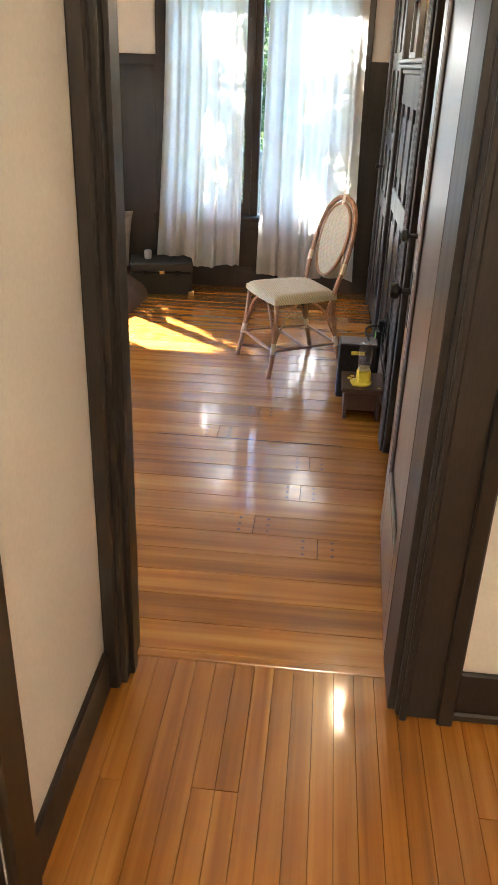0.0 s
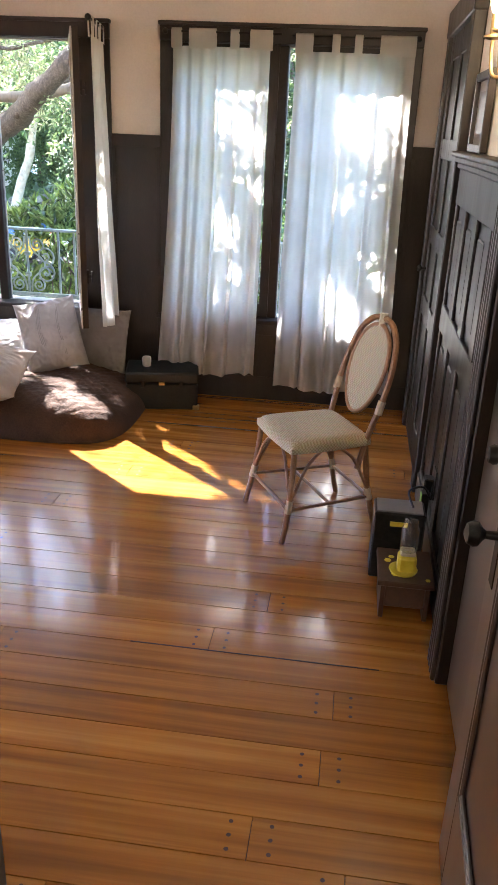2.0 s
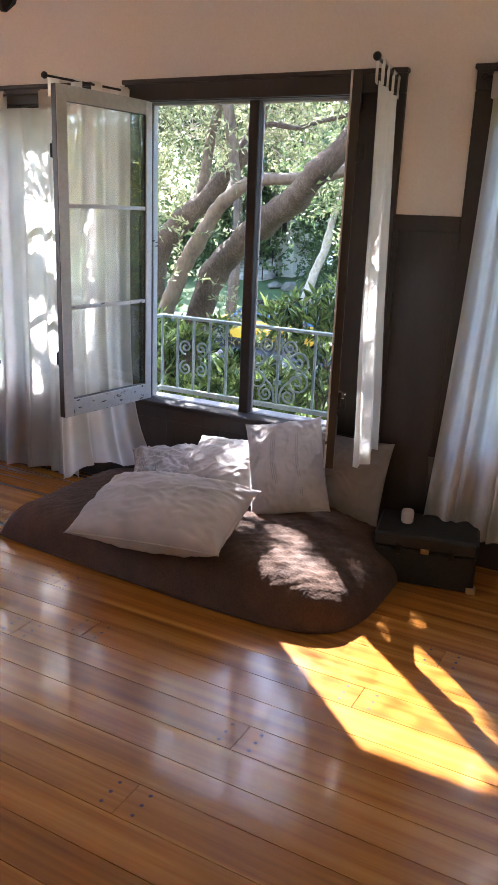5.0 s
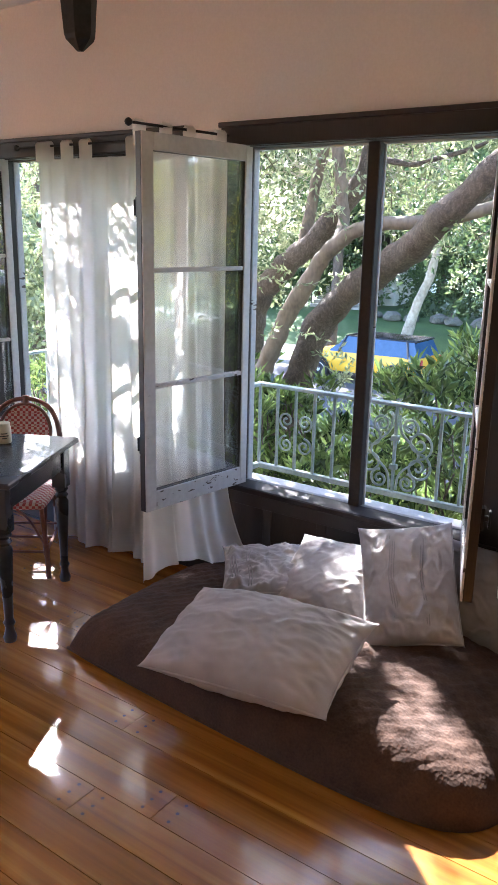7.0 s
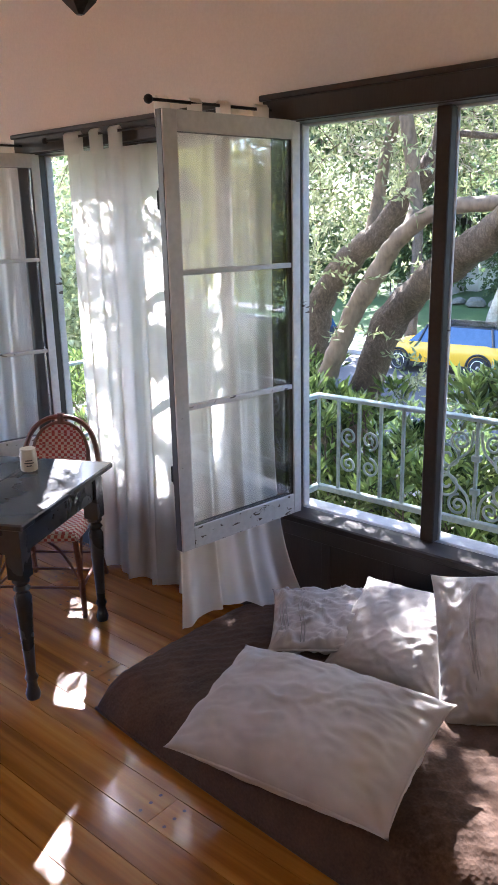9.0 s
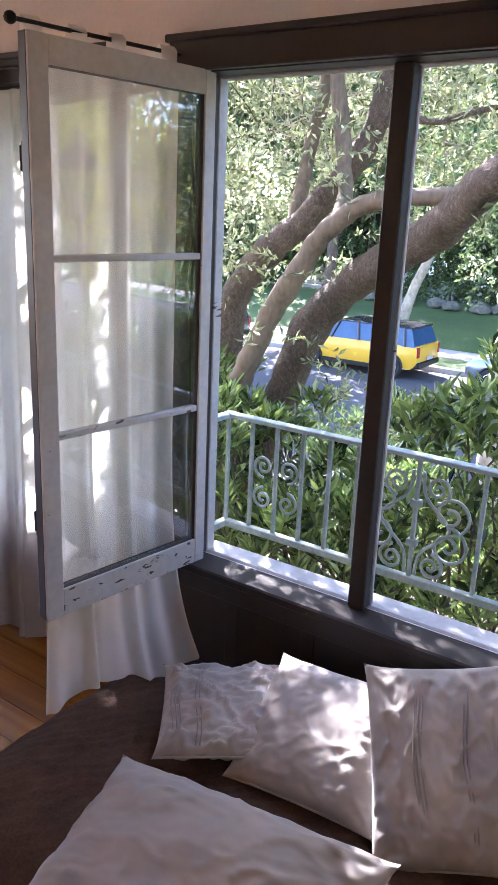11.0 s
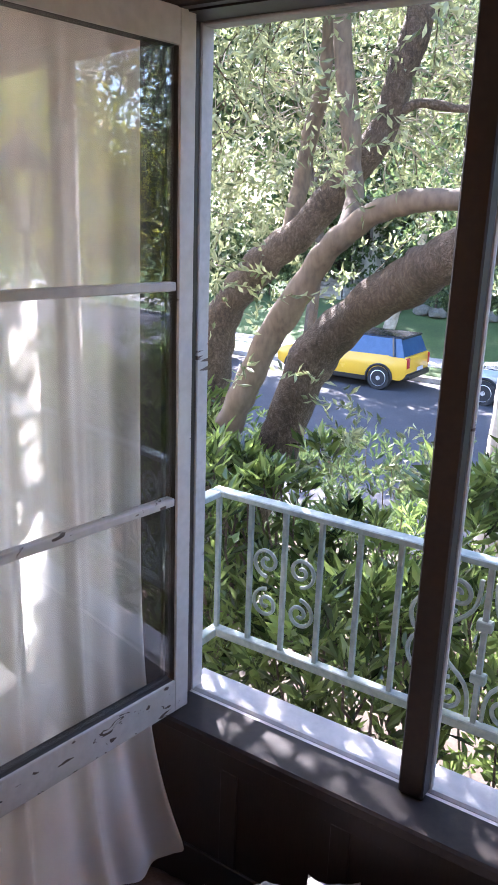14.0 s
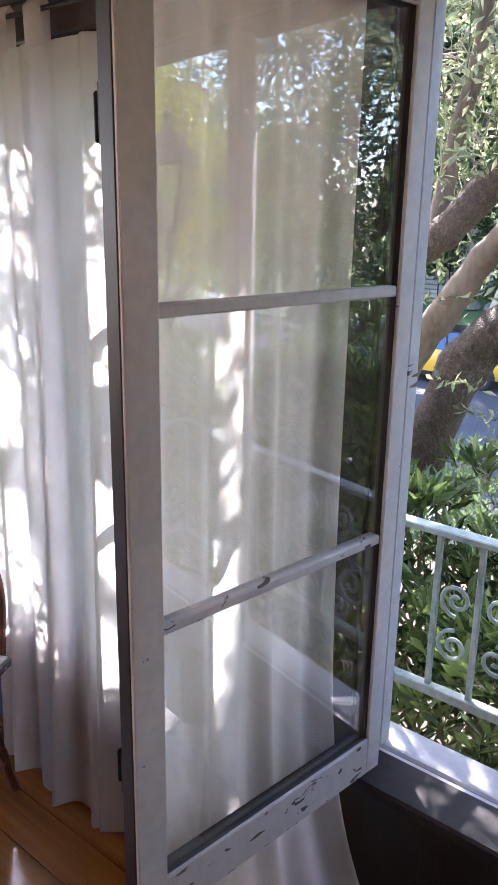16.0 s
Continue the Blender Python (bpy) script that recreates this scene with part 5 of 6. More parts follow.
# Many clumps are added up-sun of the windows to shade curtains, sill and bed.
crown_c = [(-4.9, 9.0, 2.2), (-4.3, 9.4, 2.9), (-3.7, 9.2, 2.5), (-3.2, 9.3, 2.9), (-2.6, 9.1, 2.7), (-2.0, 8.9, 2.5), (-1.4, 8.8, 2.7), (-2.9, 8.8, 3.4), (-4.0, 8.7, 3.6), (-1.9, 8.7, 3.4), (-0.9, 8.6, 3.3), (-5.0, 8.9, 3.4), (-3.3, 9.4, 2.1), (-2.2, 9.3, 2.1), (-5.6, 9.2, 2.6), (-0.4, 8.6, 2.7), (-4.6, 8.9, 1.9), (-1.6, 9.2, 2.0), (0.4, 8.7, 2.9), (-4.4, 9.3, 4.3), (-3.0, 9.0, 4.4), (-1.6, 8.8, 4.2), (-5.8, 9.3, 4.0), (-0.3, 8.7, 4.0), (-1.7, 7.7, 3.0), (-1.2, 7.3, 2.5), (-2.4, 8.3, 3.8), (-0.8, 7.7, 3.1), (-1.6, 8.2, 3.6), (-1.1, 7.9, 3.4), (-5.5, 7.7, 3.2), (-6.3, 8.4, 4.2), (-5.2, 7.4, 2.8), (-5.9, 7.9, 3.5), (-3.6, 7.7, 3.2), (-2.0, 7.4, 2.9), (-2.9, 7.9, 3.6), (-4.9, 7.1, 2.3), (-5.4, 7.4, 2.3), (-5.8, 7.6, 2.7), (-4.6, 7.3, 2.8), (-4.9, 8.0, 2.9), (-4.4, 8.0, 2.9), (-4.0, 7.9, 2.95), (-4.6, 7.8, 3.4), (-4.1, 7.9, 3.4), (-1.85, 7.8, 3.8), (-2.2, 7.9, 4.1), (-2.6, 7.7, 3.8), (-2.4, 7.8, 3.2), (-4.95, 7.4, 3.5), (-5.3, 7.7, 4.0), (-4.3, 7.4, 3.9), (-3.95, 7.7, 3.95), (-3.9, 7.9, 3.6)]
crown_n = 4600
b, d, o, td = twigs(crown_c, (0.36, 0.3, 0.28), crown_n, rng, 18, 0.34)
ok = sunny(b, SUN_SHAFTS)
b2, d2, o2, t2 = twigs([(-4.0, 7.7, 1.75), (-3.75, 7.6, 1.3), (-3.3, 7.6, 2.0), (-2.95, 7.9, 0.7), (-3.2, 7.8, 0.72), (-4.2, 7.8, 1.2), (-3.6, 7.6, 1.85)], (0.15, 0.08, 0.13), 60, rng, 18, 0.3, (0, -0.3, 0.25))
tagged(link_mesh("spray", leaf_mesh("spray", b2, d2, 0.06, 0.0095, rng), OLIVE, tree, "loose leafy sprays along the limbs"), kind="stuff")
link_mesh("crown", leaf_mesh("crown", b[ok], d[ok], 0.062, 0.0115, rng), OLIVE, tree, "grey green narrow leaves")
bm = bmesh.new()
for k in range(0, crown_n, 6):
    p, q = Vector(o[k]), Vector(o[k] + td[k] * 0.34)
    tube(bm, [p - Vector(td[k]) * 0.25, p, q - Vector((0, 0, 0.04))], [0.005, 0.004, 0.002], 3, False)
tagged(part("twig", bm, BARK, tree, "thin twigs"), kind="stuff")
bm = bmesh.new()
for k in range(330):
    p = Vector((-4.8 + rnd.random() * 1.7, 8.6 + rnd.random() * 0.8, 2.1 + rnd.random() * 1.1))
    pts = [p]
    dd = Vector((rnd.gauss(0, 1), rnd.gauss(0, 0.6), rnd.gauss(-0.1, 0.6))).normalized()
    for s in range(4):
        dd = (dd + Vector((rnd.gauss(0, 0.4), rnd.gauss(0, 0.3), rnd.gauss(0, 0.4)))).normalized()
        pts.append(pts[-1] + dd * 0.09)
    tube(bm, pts, [0.005, 0.004, 0.003, 0.003, 0.002], 3, False)
tagged(part("bare_twig", bm, PALEBARK, tree, "tangle of pale bare twigs"), kind="stuff")


def shrub(label, x0, x1, y0, y1, top, n, seed, mat=None, leaf_len=0.102, stems=True):
    r = np.random.default_rng(seed)
    s = thing("shrub", ((x0 + x1) / 2, (y0 + y1) / 2, ROAD - 0.06), label, "shrub", "shrubs under the window")
    u = r.uniform(size=n)
    x, y = r.uniform(x0, x1, n), r.uniform(y0, y1, n)
    edge = np.array([noise.noise(Vector((a * 1.9, c * 1.9, seed))) for a, c in zip(x, y)])
    tz = top + 0.30 * edge
    z = tz - (tz + 0.75) * u ** 2.0 * 0.95
    o = np.stack([x, y, z], axis=1)
    k = 11
    n = int(n * 0.62)
    x, y, o = x[:n], y[:n], o[:n]
    ang = r.uniform(0, 2 * np.pi, (n, 1)) + np.arange(k)[None] * 2.4
    el = r.uniform(0.1, 0.9, (n, k))
    ax = np.stack([r.normal(0, 0.45, n), r.normal(-0.35, 0.4, n), np.ones(n)], axis=1)
    d = np.stack([np.cos(ang) * np.cos(el), np.sin(ang) * np.cos(el), np.sin(el)], axis=2) + ax[:, None, :] * 0.35
    b = o[:, None, :] + d * 0.012 - ax[:, None, :] * (np.arange(k) * 0.006)[None, :, None]
    link_mesh("foliage", leaf_mesh("foliage", b.reshape(-1, 3), d.reshape(-1, 3), leaf_len * 1.08, leaf_len * 0.155, r), mat or SHRUB, s, "glossy pointed leaves in whorls")
    if stems:
        bm = bmesh.new()
        for i in range(0, n, 6):
            p = Vector(o[i])
            tube(bm, [p + Vector((r.normal(0, 0.12), 0.1 + abs(r.normal(0, 0.1)), -0.55)), p + Vector((r.normal(0, 0.03), 0.02, -0.2)), p], [0.008, 0.006, 0.004], 4, False)
        tagged(part("stem", bm, BARK, s, "thin brown stems"), kind="stuff")
    return s


shrub("glossy green shrub reaching above the railing", -4.3, -3.3, 6.75, 7.9, 0.82, 560, 1)
shrub("glossy green shrub behind the railing", -3.3, -2.5, 6.7, 7.7, 0.40, 500, 2)
shrub("tall glossy green shrub beside the railing", -2.5, -1.2, 6.7, 8.0, 1.13, 900, 3)
shrub("glossy green shrub under the far window", -1.25, 0.9, 6.75, 8.0, 0.85, 800, 4)
shrub("glossy green shrub under the end window", -6.4, -4.2, 6.8, 8.2, 0.7, 800, 6)
shrub("mixed low garden shrub near the tree", -3.6, -1.0, 8.0, 9.6, -0.15, 700, 7)
shrub("mixed low garden shrub near the kerb", -7.0, -3.4, 8.8, 11.5, -0.25, 900, 8, FARLEAF, 0.1)
shrub("dense garden shrub near the kerb", -1.6, 4.0, 8.4, 11.5, 0.35, 1100, 9, FARLEAF, 0.1)

# pale sycamore by the kerb
sy = thing("sycamore", (-3.95, 13.5, ROAD - 0.06), "pale barked street tree by the kerb", "tree")
bm = bmesh.new()
line = smooth_line([(-4.0, 13.5, ROAD - 0.1), (-3.97, 13.5, -0.3), (-3.96, 13.5, 0.5), (-3.9, 13.5, 1.3), (-3.8, 13.5, 2.2), (-3.7, 13.4, 4.0)], 6)
tube(bm, line, [0.205 - 0.07 * i / (len(line) - 1) for i in range(len(line))], 18)
for v in bm.verts:
    v.co += 0.03 * noise.noise_vector(v.co * 3)
    q = v.co - Vector((-4.16, 13.45, 0.98))
    if q.length < 0.3:
        v.co += Vector((-0.5, -0.1, 0)) * max(0, 0.3 - q.length) * 0.6
part("trunk", bm, PALEBARK, sy, smooth=True, sharp=180)
b, d, o, td = twigs([(-3.7 + 1.3 * math.cos(a), 13.4 + 1.2 * math.sin(a), 4.2 + 0.6 * math.sin(3 * a)) for a in [k * 0.7 for k in range(9)]] + [(-3.4, 12.9, 2.1), (-4.3, 12.9, 2.0), (-3.9, 12.9, 2.1), (-4.5, 13.0, 2.6)], (0.5, 0.5, 0.35), 1100, rng, 12, 0.4)
link_mesh("crown", leaf_mesh("crown", b, d, 0.09, 0.02, rng), FARLEAF, sy, "loose green leaves")


lp = thing("leaning_pale_tree", (-13.2, 31.0, -2.2), "pale leaning tree trunk on the lawn across the street", "tree")
bm = bmesh.new()
tube(bm, smooth_line([(-13.2, 31, -2.4), (-13.0, 31, -1.75), (-12.7, 31, -0.7), (-12.3, 31, 0.35), (-12.0, 31, 1.6), (-11.7, 31.2, 3.2)], 6), [0.24 - 0.004 * i for i in range(31)], 14)
for v in bm.verts:
    v.co += 0.05 * noise.noise_vector(v.co * 2)
part("trunk", bm, PALEBARK, lp, "pale mottled trunk", smooth=True, sharp=180)
b, d, o, td = twigs([(-11.0 + 1.6 * math.cos(a), 31.2 + 1.2 * math.sin(a), 3.6 + 0.7 * math.sin(3 * a)) for a in [k * 0.7 for k in range(9)]], (0.6, 0.6, 0.4), 800, rng, 10, 0.5)
link_mesh("crown", leaf_mesh("crown", b, d, 0.16, 0.04, rng), FARLEAF, lp, "loose green leaves")


def far_tree(label, x, y, z0, h, r, seed, mat, n=2600, size=0.24, low=0.15):
    rr = np.random.default_rng(seed)
    t = thing("tree", (x, y, z0), label, "tree", "trees across the street")
    part("trunk", tubes((smooth_line([(x, y, z0 - 0.2), (x + 0.2, y, z0 + h * 0.3), (x - 0.1, y, z0 + h * 0.7)], 5), [0.22 - 0.012 * i for i in range(11)])), BARK, t, smooth=True)
    cs = [(x + r * rr.uniform(-0.8, 0.8), y + r * rr.uniform(-0.6, 0.6), z0 + h * rr.uniform(low, 0.95)) for _ in range(26)]
    for c in cs[:6]:
        part("limb", tubes(([(x, y, z0 + h * 0.35), c], [0.09, 0.03]), seg=6), BARK, t, smooth=True)
    b, d, o, td = twigs(cs, (r * 0.22, r * 0.22, r * 0.17), n, rr, 9, 0.8)
    link_mesh("crown", leaf_mesh("crown", b, d, size, size * 0.3, rr), mat, t, "dense leaves with gaps")
    return t


for k, (x, y, h, r, mt, low) in enumerate([(-27, 34, 9, 4.2, FARLEAF, 0.05), (-21, 36, 11, 4.5, FARLEAF, 0.05), (-15.5, 38, 12, 4.5, FARLEAF, 0.25), (-10, 36, 10, 4.2, FARLEAF, 0.2), (-5, 35, 11, 4.4, OLIVE, 0.1), (0.5, 34, 10, 4.2, FARLEAF, 0.05), (6, 34, 11, 4.6, FARLEAF, 0.05), (12, 33, 10, 4.5, OLIVE, 0.05), (-34, 32, 10, 4.6, OLIVE, 0.05), (-42, 34, 12, 5, FARLEAF, 0.05)]):
    far_tree("leafy green tree across the street", x, y + 2, -1.6, h, r, 40 + k, mt, 2600, 0.26, low)
# Trees added with crowns mostly above the view, to cast shade on the road.
for k, x in enumerate((-26.0, -19.5, -13.5, -7.5, -1.5)):
    far_tree("tall street tree added to shade the road", x, 26.1 + 0.3 * math.sin(k * 2.3), ROAD + 0.1, 12.5, 3.6, 120 + k, FARLEAF, 2300, 0.24, 0.45)
far_tree("bright yellow green garden tree", 8.6, 12.2, ROAD, 6.4, 2.6, 70, YELLOWLEAF, 2600, 0.12, 0.58)
far_tree("leafy garden tree beside the house", 5.6, 14.6, ROAD, 7.6, 2.6, 71, FARLEAF, 2400, 0.14, 0.15)
far_tree("leafy garden tree beside the house", -9.5, 10.5, ROAD, 7.5, 2.2, 72, OLIVE, 2200, 0.12, 0.2)


for k, (x, y) in enumerate(((-24, 31), (-21, 31.5), (-13.2, 32), (-10.5, 32.5), (-7.5, 32), (-4, 31), (-0.5, 31), (3, 31), (-27.5, 30.5))):
    rr = np.random.default_rng(90 + k)
    y += 4
    hg = thing("hedge", (x, y, -1.5), "dark green garden hedge across the street", "hedge", "hedges")
    b, d, o, td = twigs([(x + rr.uniform(-1.5, 1.5), y + rr.uniform(-0.4, 0.4), -1.3 + 2.4 * rr.random()) for _ in range(14)], (0.4, 0.3, 0.3), 1100, rr, 8, 0.3)
    link_mesh("foliage", leaf_mesh("foliage", b, d, 0.15, 0.045, rr), FARLEAF, hg, "dense small leaves")
    part("stem", tubes(([(x, y, -1.8), (x, y, -0.3)], 0.05)), BARK, hg)

# ---- house across the street ----
hs = thing("house", (-17.5, 37.5, 0.1), "white stucco house with a dark doorway and front steps", "house")
part("wall", boxes((-18.9, -15.0, 35.0, 42.0, -0.8, 5.2)), STUCCO, hs)
part("roof", boxes((-19.4, -14.5, 34.4, 42.6, 5.2, 5.5), bevel=0.05), SOIL, hs, "dark flat eaves")
part("doorway", boxes((-17.6, -16.3, 34.92, 35.0, 0.35, 2.6)), DARK, hs, "dark front doorway")
for x in (-18.2, -15.7):
    w = part("window", boxes((x - 0.3, x + 0.3, 34.95, 35.0, 1.3, 2.7)), DARK, hs)
    part("frame", boxes((x - 0.4, x - 0.3, 34.9, 35.0, 1.2, 2.8), (x + 0.3, x + 0.4, 34.9, 35.0, 1.2, 2.8), (x - 0.3, x + 0.3, 34.9, 35.0, 2.7, 2.8), (x - 0.03, x + 0.03, 34.92, 34.95, 1.3, 2.7)), OUTWHITE, w)
for k in range(6):
    part("step", boxes((-18.4, -15.6, 34.9 - 0.35 * (6 - k), 35.0 - 0.0, -0.75 + 0.17 * k, -0.75 + 0.17 * (k + 1)), bevel=0.02), CONCRETE, hs)
for x in (-18.4, -15.6):
    part("handrail", tubes(([(x, 32.9, 0.1), (x, 34.9, 1.2)], 0.03), ([(x, 32.9, -0.7), (x, 32.9, 0.1)], 0.03), ([(x, 33.9, -0.2), (x, 33.9, 0.65)], 0.025)), IRON, hs)

hs.location += Vector((-1.9, 3.0, -0.85))

# ---- parked cars ----
def car(label, m, paint, two_tone, tyre_mat):
    """Small three-box hatch; local +x is the front, near side is +y, wheels on z = 0."""
    c = thing("car", (0, 0, 0), label, "car", "parked cars")
    L, W = 3.95, 1.68
    xs = [-1.99, -1.95, -1.80, -1.2, -0.4, 0.5, 0.85, 1.3, 1.7, 1.95, 1.99]
    belt = [0.88, 0.92, 0.93, 0.92, 0.91, 0.90, 0.90, 0.88, 0.82, 0.72, 0.6]
    half = [0.70, 0.78, 0.82, 0.84, 0.84, 0.84, 0.84, 0.83, 0.80, 0.70, 0.62]
    bm = bmesh.new()
    ringsz = []
    for x, z, w in zip(xs, belt, half):
        lo = 0.30 if abs(x) < 1.9 else 0.4
        ringsz.append([bm.verts.new((x, s * w * f, lo + (z - lo) * t)) for s, f, t in ((-1, 0.93, 0), (-1, 1.0, 0.35), (-1, 0.985, 0.8), (-1, 0.93, 1.0), (1, 0.93, 1.0), (1, 0.985, 0.8), (1, 1.0, 0.35), (1, 0.93, 0))])
    for a, b in zip(ringsz, ringsz[1:]):
        for k in range(8):
            bm.faces.new((a[k], a[(k + 1) % 8], b[(k + 1) % 8], b[k]))
    bm.faces.new(ringsz[0])
    bm.faces.new(ringsz[-1])
    body = part("body", bm, paint, c, smooth=True, sharp=38)
    bm = bmesh.new()
    gx = [(-1.9, -1.72), (-1.2, -1.15), (-0.2, -0.2), (0.95, 0.42)]
    rows = []
    for xb, xt in gx:
        rows.append([bm.verts.new(p) for p in ((xb, -0.78, 0.90), (xt, -0.66, 1.36), (xt, 0.66, 1.36), (xb, 0.78, 0.90))])
    for a, b in zip(rows, rows[1:]):
        for k in range(4):
            bm.faces.new((a[k], a[(k + 1) % 4], b[(k + 1) % 4], b[k]))
    bm.faces.new(rows[0])
    bm.faces.new(rows[-1])
    part("glasshouse", bm, CARGLASS, c, "dark blue tinted windows")
    part("roof", boxes((-1.78, 0.46, -0.67, 0.67, 1.345, 1.405), bevel=0.025), two_tone, c, "contrasting roof", True)
    for x in (-1.62, -0.25, 0.62):
        for s in (-1, 1):
            part("pillar", tubes(([(x, s * 0.795, 0.9), (x - (0.1 if x < 0 else -0.0) * -1 - (0.2 if x > 0 else 0), s * 0.675, 1.37)], 0.035), seg=6), two_tone, c)
    for x in (-1.24, 1.24):
        for s in (-1, 1):
            wh = part("tyre", lathe(bmesh.new(), [(0.2, -0.1), (0.30, -0.1), (0.315, -0.06), (0.315, 0.06), (0.30, 0.1), (0.2, 0.1)], (0, 0, 0), 24), tyre_mat, c, "black tyre", True, 35)
            wh.data.transform(pose(x, s * 0.76, 0.315, 90, 0, 0))
            bm = lathe(bmesh.new(), [(0.03, 0.07), (0.06, 0.09), (0.06, 0.1)], (0, 0, 0), 12)
            for q in range(8):
                box(bm, -0.018, 0.018, 0.04, 0.2, 0.06, 0.085, m=Matrix.Rotation(q * math.pi / 4, 4, "Z"))
            lathe(bm, [(0.19, 0.0), (0.215, 0.1), (0.2, 0.105), (0.18, 0.02)], (0, 0, 0), 24)
            bmesh.ops.transform(bm, matrix=pose(x, s * 0.77, 0.315, -90 * s, 0, 0), verts=bm.verts)
            part("rim", bm, RIM, wh, "silver spoked rim")
            bm = bmesh.new()
            arch = [Vector((x + 0.36 * math.cos(a), s * 0.845, 0.315 + 0.36 * math.sin(a))) for a in [math.pi * (k / 14) for k in range(15)]]
            tube(bm, arch, 0.035, 6)
            part("wheel_arch", bm, IRON, c, "dark wheel arch", True)
    for s in (-1, 1):
        part("tail_light", boxes((-2.0, -1.9, s * 0.68 - 0.07, s * 0.68 + 0.07, 0.62, 0.9), bevel=0.02), TAIL, c, "red tail light")
        part("side_sill", boxes((-0.88, 0.88, s * 0.80 - 0.03, s * 0.80 + 0.03, 0.2, 0.32), bevel=0.015), IRON, c, "dark sill")
    part("rear_bumper", boxes((-2.03, -1.85, -0.74, 0.74, 0.32, 0.5), bevel=0.04), IRON, c, "dark rear bumper", True)
    part("number_plate", boxes((-2.04, -2.03, -0.2, 0.2, 0.52, 0.62)), OUTWHITE, c, "pale number plate")
    c.matrix_world = m
    return c


CARGLASS = mottled("tinted_car_glass", (0.03, 0.07, 0.14), (0.04, 0.09, 0.17), 0.08)
TAIL = mottled("red_lens", (0.25, 0.01, 0.01), (0.35, 0.02, 0.02), 0.2)
RIM = mottled("alloy_rim", (0.5, 0.5, 0.5), (0.65, 0.65, 0.65), 0.3, 0.8)
TYRE = mottled("tyre_rubber", (0.012, 0.012, 0.012), (0.025, 0.025, 0.025), 0.8)
YPAINT = mottled("yellow_car_paint", (0.62, 0.36, 0.03), (0.66, 0.39, 0.035), 0.22, scale=2)
BLK = mottled("black_car_paint", (0.015, 0.016, 0.02), (0.02, 0.022, 0.026), 0.2)
SILVER = mottled("silver_car_paint", (0.24, 0.27, 0.30), (0.28, 0.31, 0.34), 0.25, 0.6, scale=2)
DBLUE = mottled("dark_car_paint", (0.03, 0.035, 0.06), (0.04, 0.045, 0.075), 0.2)
car("yellow small car with a dark roof parked at the kerb", pose(-11.15, 24.1, ROAD, 0, 0, 180), YPAINT, BLK, TYRE)
car("silver parked car at the kerb", pose(-5.9, 24.1, ROAD, 0, 0, 180), SILVER, SILVER, TYRE)
car("dark parked car at the kerb", pose(-17.6, 24.1, ROAD, 0, 0, 180), DBLUE, DBLUE, TYRE)

# ---- floors ----
def board(name, mesh_cache, x0, x1, y0, y1, mat, parent):
    """One floor board with eased edges."""
    key = (round(x1 - x0, 3), round(y1 - y0, 3), mat.name)
    if key not in mesh_cache:
        bm = bmesh.new()
        w, d, e = x1 - x0, y1 - y0, 0.0006
        lo = [bm.verts.new(p) for p in ((0, 0, -0.012), (w, 0, -0.012), (w, d, -0.012), (0, d, -0.012))]
        mi = [bm.verts.new(p) for p in ((0, 0, -0.002), (w, 0, -0.002), (w, d, -0.002), (0, d, -0.002))]
        hi = [bm.verts.new(p) for p in ((e, e, 0), (w - e, e, 0), (w - e, d - e, 0), (e, d - e, 0))]
        for a, b in ((lo, mi), (mi, hi)):
            for k in range(4):
                bm.faces.new((a[k], a[(k + 1) % 4], b[(k + 1) % 4], b[k]))
        bm.faces.new(hi)
        me = bpy.data.meshes.new(name)
        bm.to_mesh(me)
        bm.free()
        me.materials.append(mat)
        mesh_cache[key] = me
    ob = new(name, mesh_cache[key])
    ob.location = (x0, y0, 0)
    ob.parent = parent
    return ob


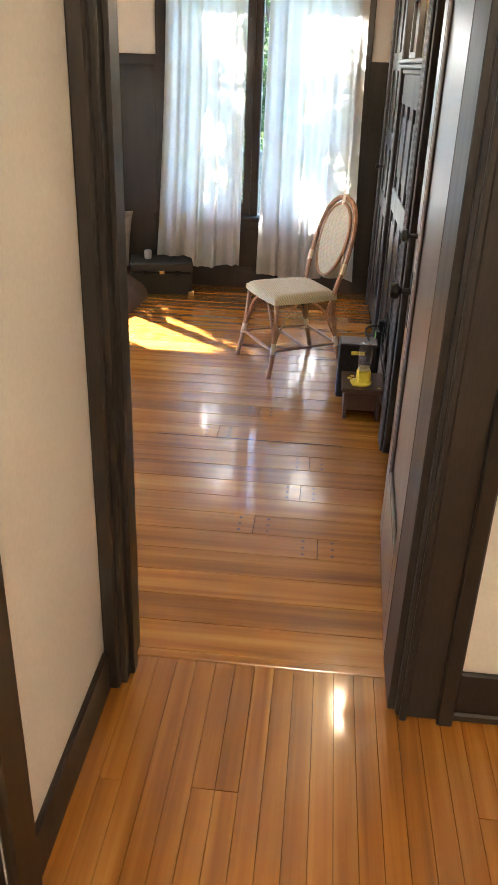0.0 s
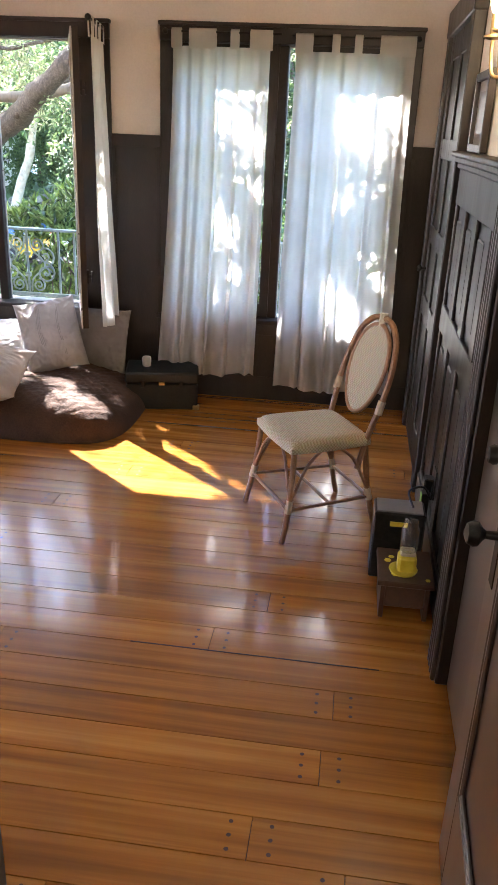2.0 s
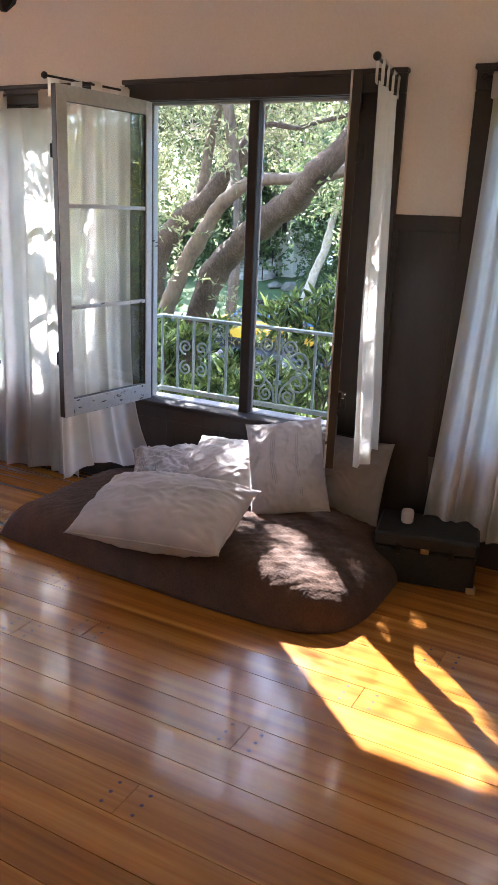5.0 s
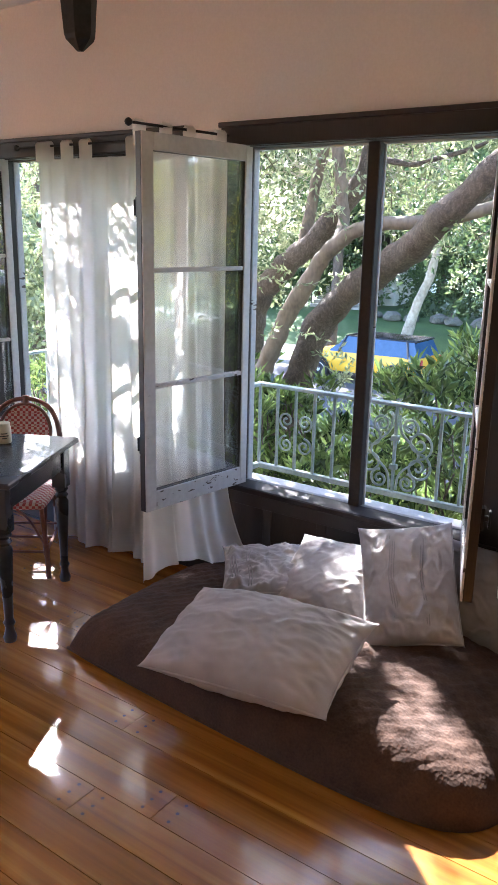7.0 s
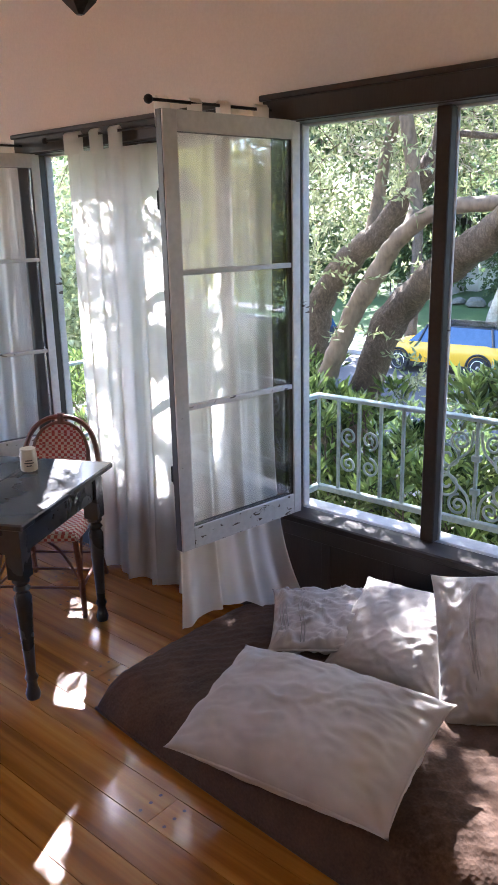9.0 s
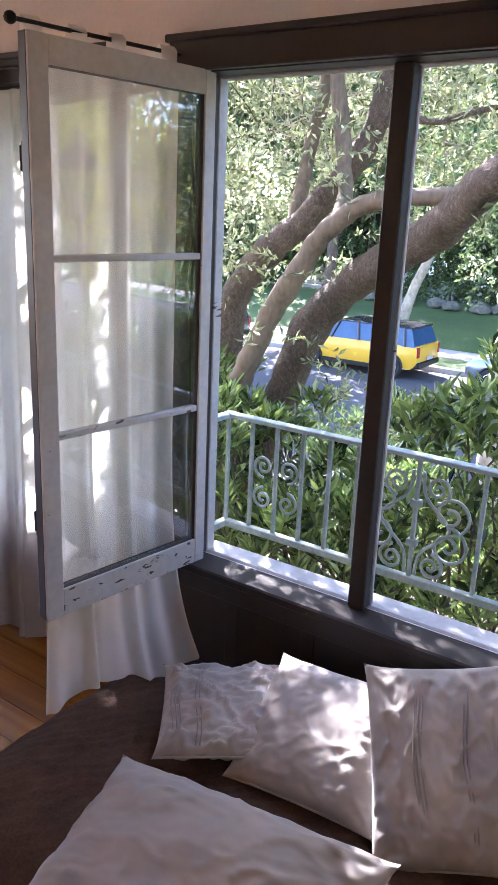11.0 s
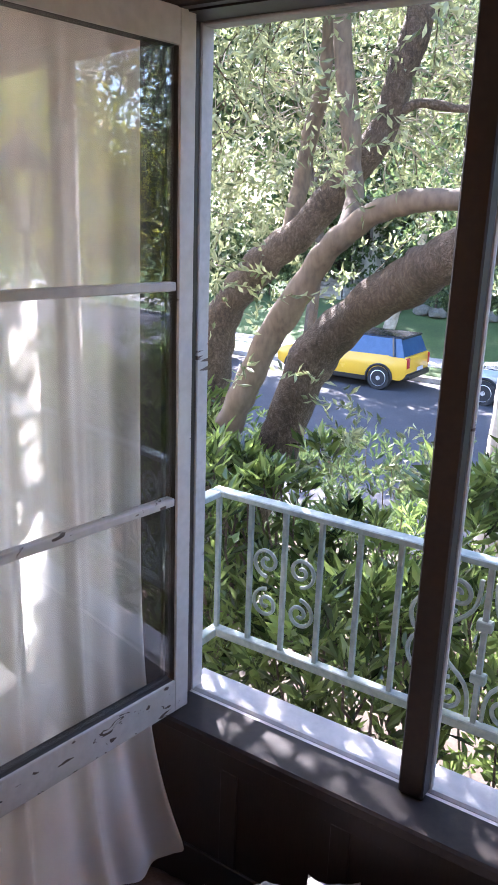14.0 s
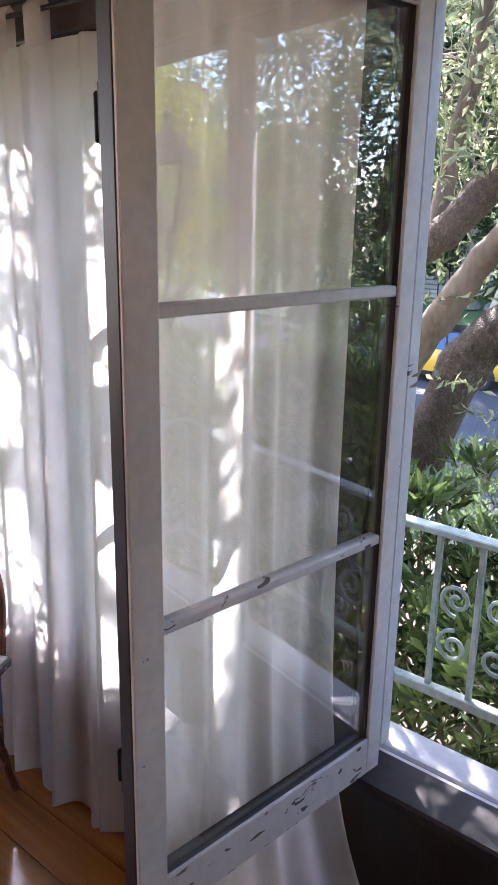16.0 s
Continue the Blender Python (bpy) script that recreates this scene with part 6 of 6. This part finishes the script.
cache = {}
floor = setting("floor", boxes((LX - 0.1, RX + 0.1, 1.72, WALL_Y + 0.1, -0.2, -0.012)), GAP, "worn varnished fir floorboards with pegged joints", "floor")
PEGS = []
PEGWOOD = mottled("dark_peg_wood", (0.035, 0.014, 0.006), (0.06, 0.025, 0.010), 0.8, scale=30)
BW = 0.1365
y, row = 1.737, 0
while y < TRIM_Y:
    x = LX - rnd.random() * 2.5
    y1 = min(y + BW, WALL_Y)
    joint = {7: 0.185, 9: 0.215, 4: 0.26, 15: -1.335, 22: -2.41, 10: -0.99}.get(row)
    cuts = [x]
    while cuts[-1] < RX:
        cuts.append(cuts[-1] + rnd.choice((3.1, 3.6, 4.4, 5.0)))
    if joint is not None:
        cuts = [c for c in cuts if abs(c - joint) > 0.9] + [joint]
        cuts.sort()
    if cuts[-1] < RX:
        cuts.append(RX + 0.05)
    cuts[0] = min(cuts[0], LX)
    for u, v in zip(cuts, cuts[1:]):
        a, b = max(u, LX), min(v, RX)
        if b - a > 0.05:
            a, b = round(a, 2), round(b, 2)
            board("plank", cache, a + 0.0007, b - 0.0007, y + 0.0011, y1 - 0.0011, FLOORX, floor)
            if LX < u:
                PEGS.append((a, y, y1))
    y, row = y + BW, row + 1
bm = bmesh.new()
for jx, y0, y1 in PEGS:
    for s in (-1, 1):
        for f in (0.18, 0.5, 0.82):
            c = Vector((jx + s * 0.055, y0 + (y1 - y0) * f, 0.0008))
            vs = [bm.verts.new(c + Vector((0.0065 * math.cos(k * math.pi / 4), 0.0065 * math.sin(k * math.pi / 4), 0))) for k in range(8)]
            bm.faces.new(vs)
part("board_crack", boxes((-0.52, 0.36, 3.2365, 3.2415, -0.004, 0.0012)), GAP, floor, "open crack between two boards")
tagged(part("peg", bm, PEGWOOD, floor, "dark wooden pegs at the board ends"), kind="stuff")

hall = setting("floor_hall", boxes((-1.7, RX + 0.9, -1.6, 1.70, -0.2, -0.012)), GAP, "varnished narrow fir strip floor in the hall", "floor")
x = -1.6
while x < RX + 0.75:
    y = 1.699
    first = True
    while y > -1.5:
        ln = rnd.choice((0.45, 0.8, 1.2, 1.6)) if first else rnd.choice((1.0, 1.4, 1.8))
        first = False
        y0 = max(y - ln, -1.5)
        board("plank", cache, x + 0.0002, x + 0.0582 - 0.0002, round(y0, 2), y, FLOORY, hall)
        y = round(y0, 2) - 0.001
    x += 0.0582
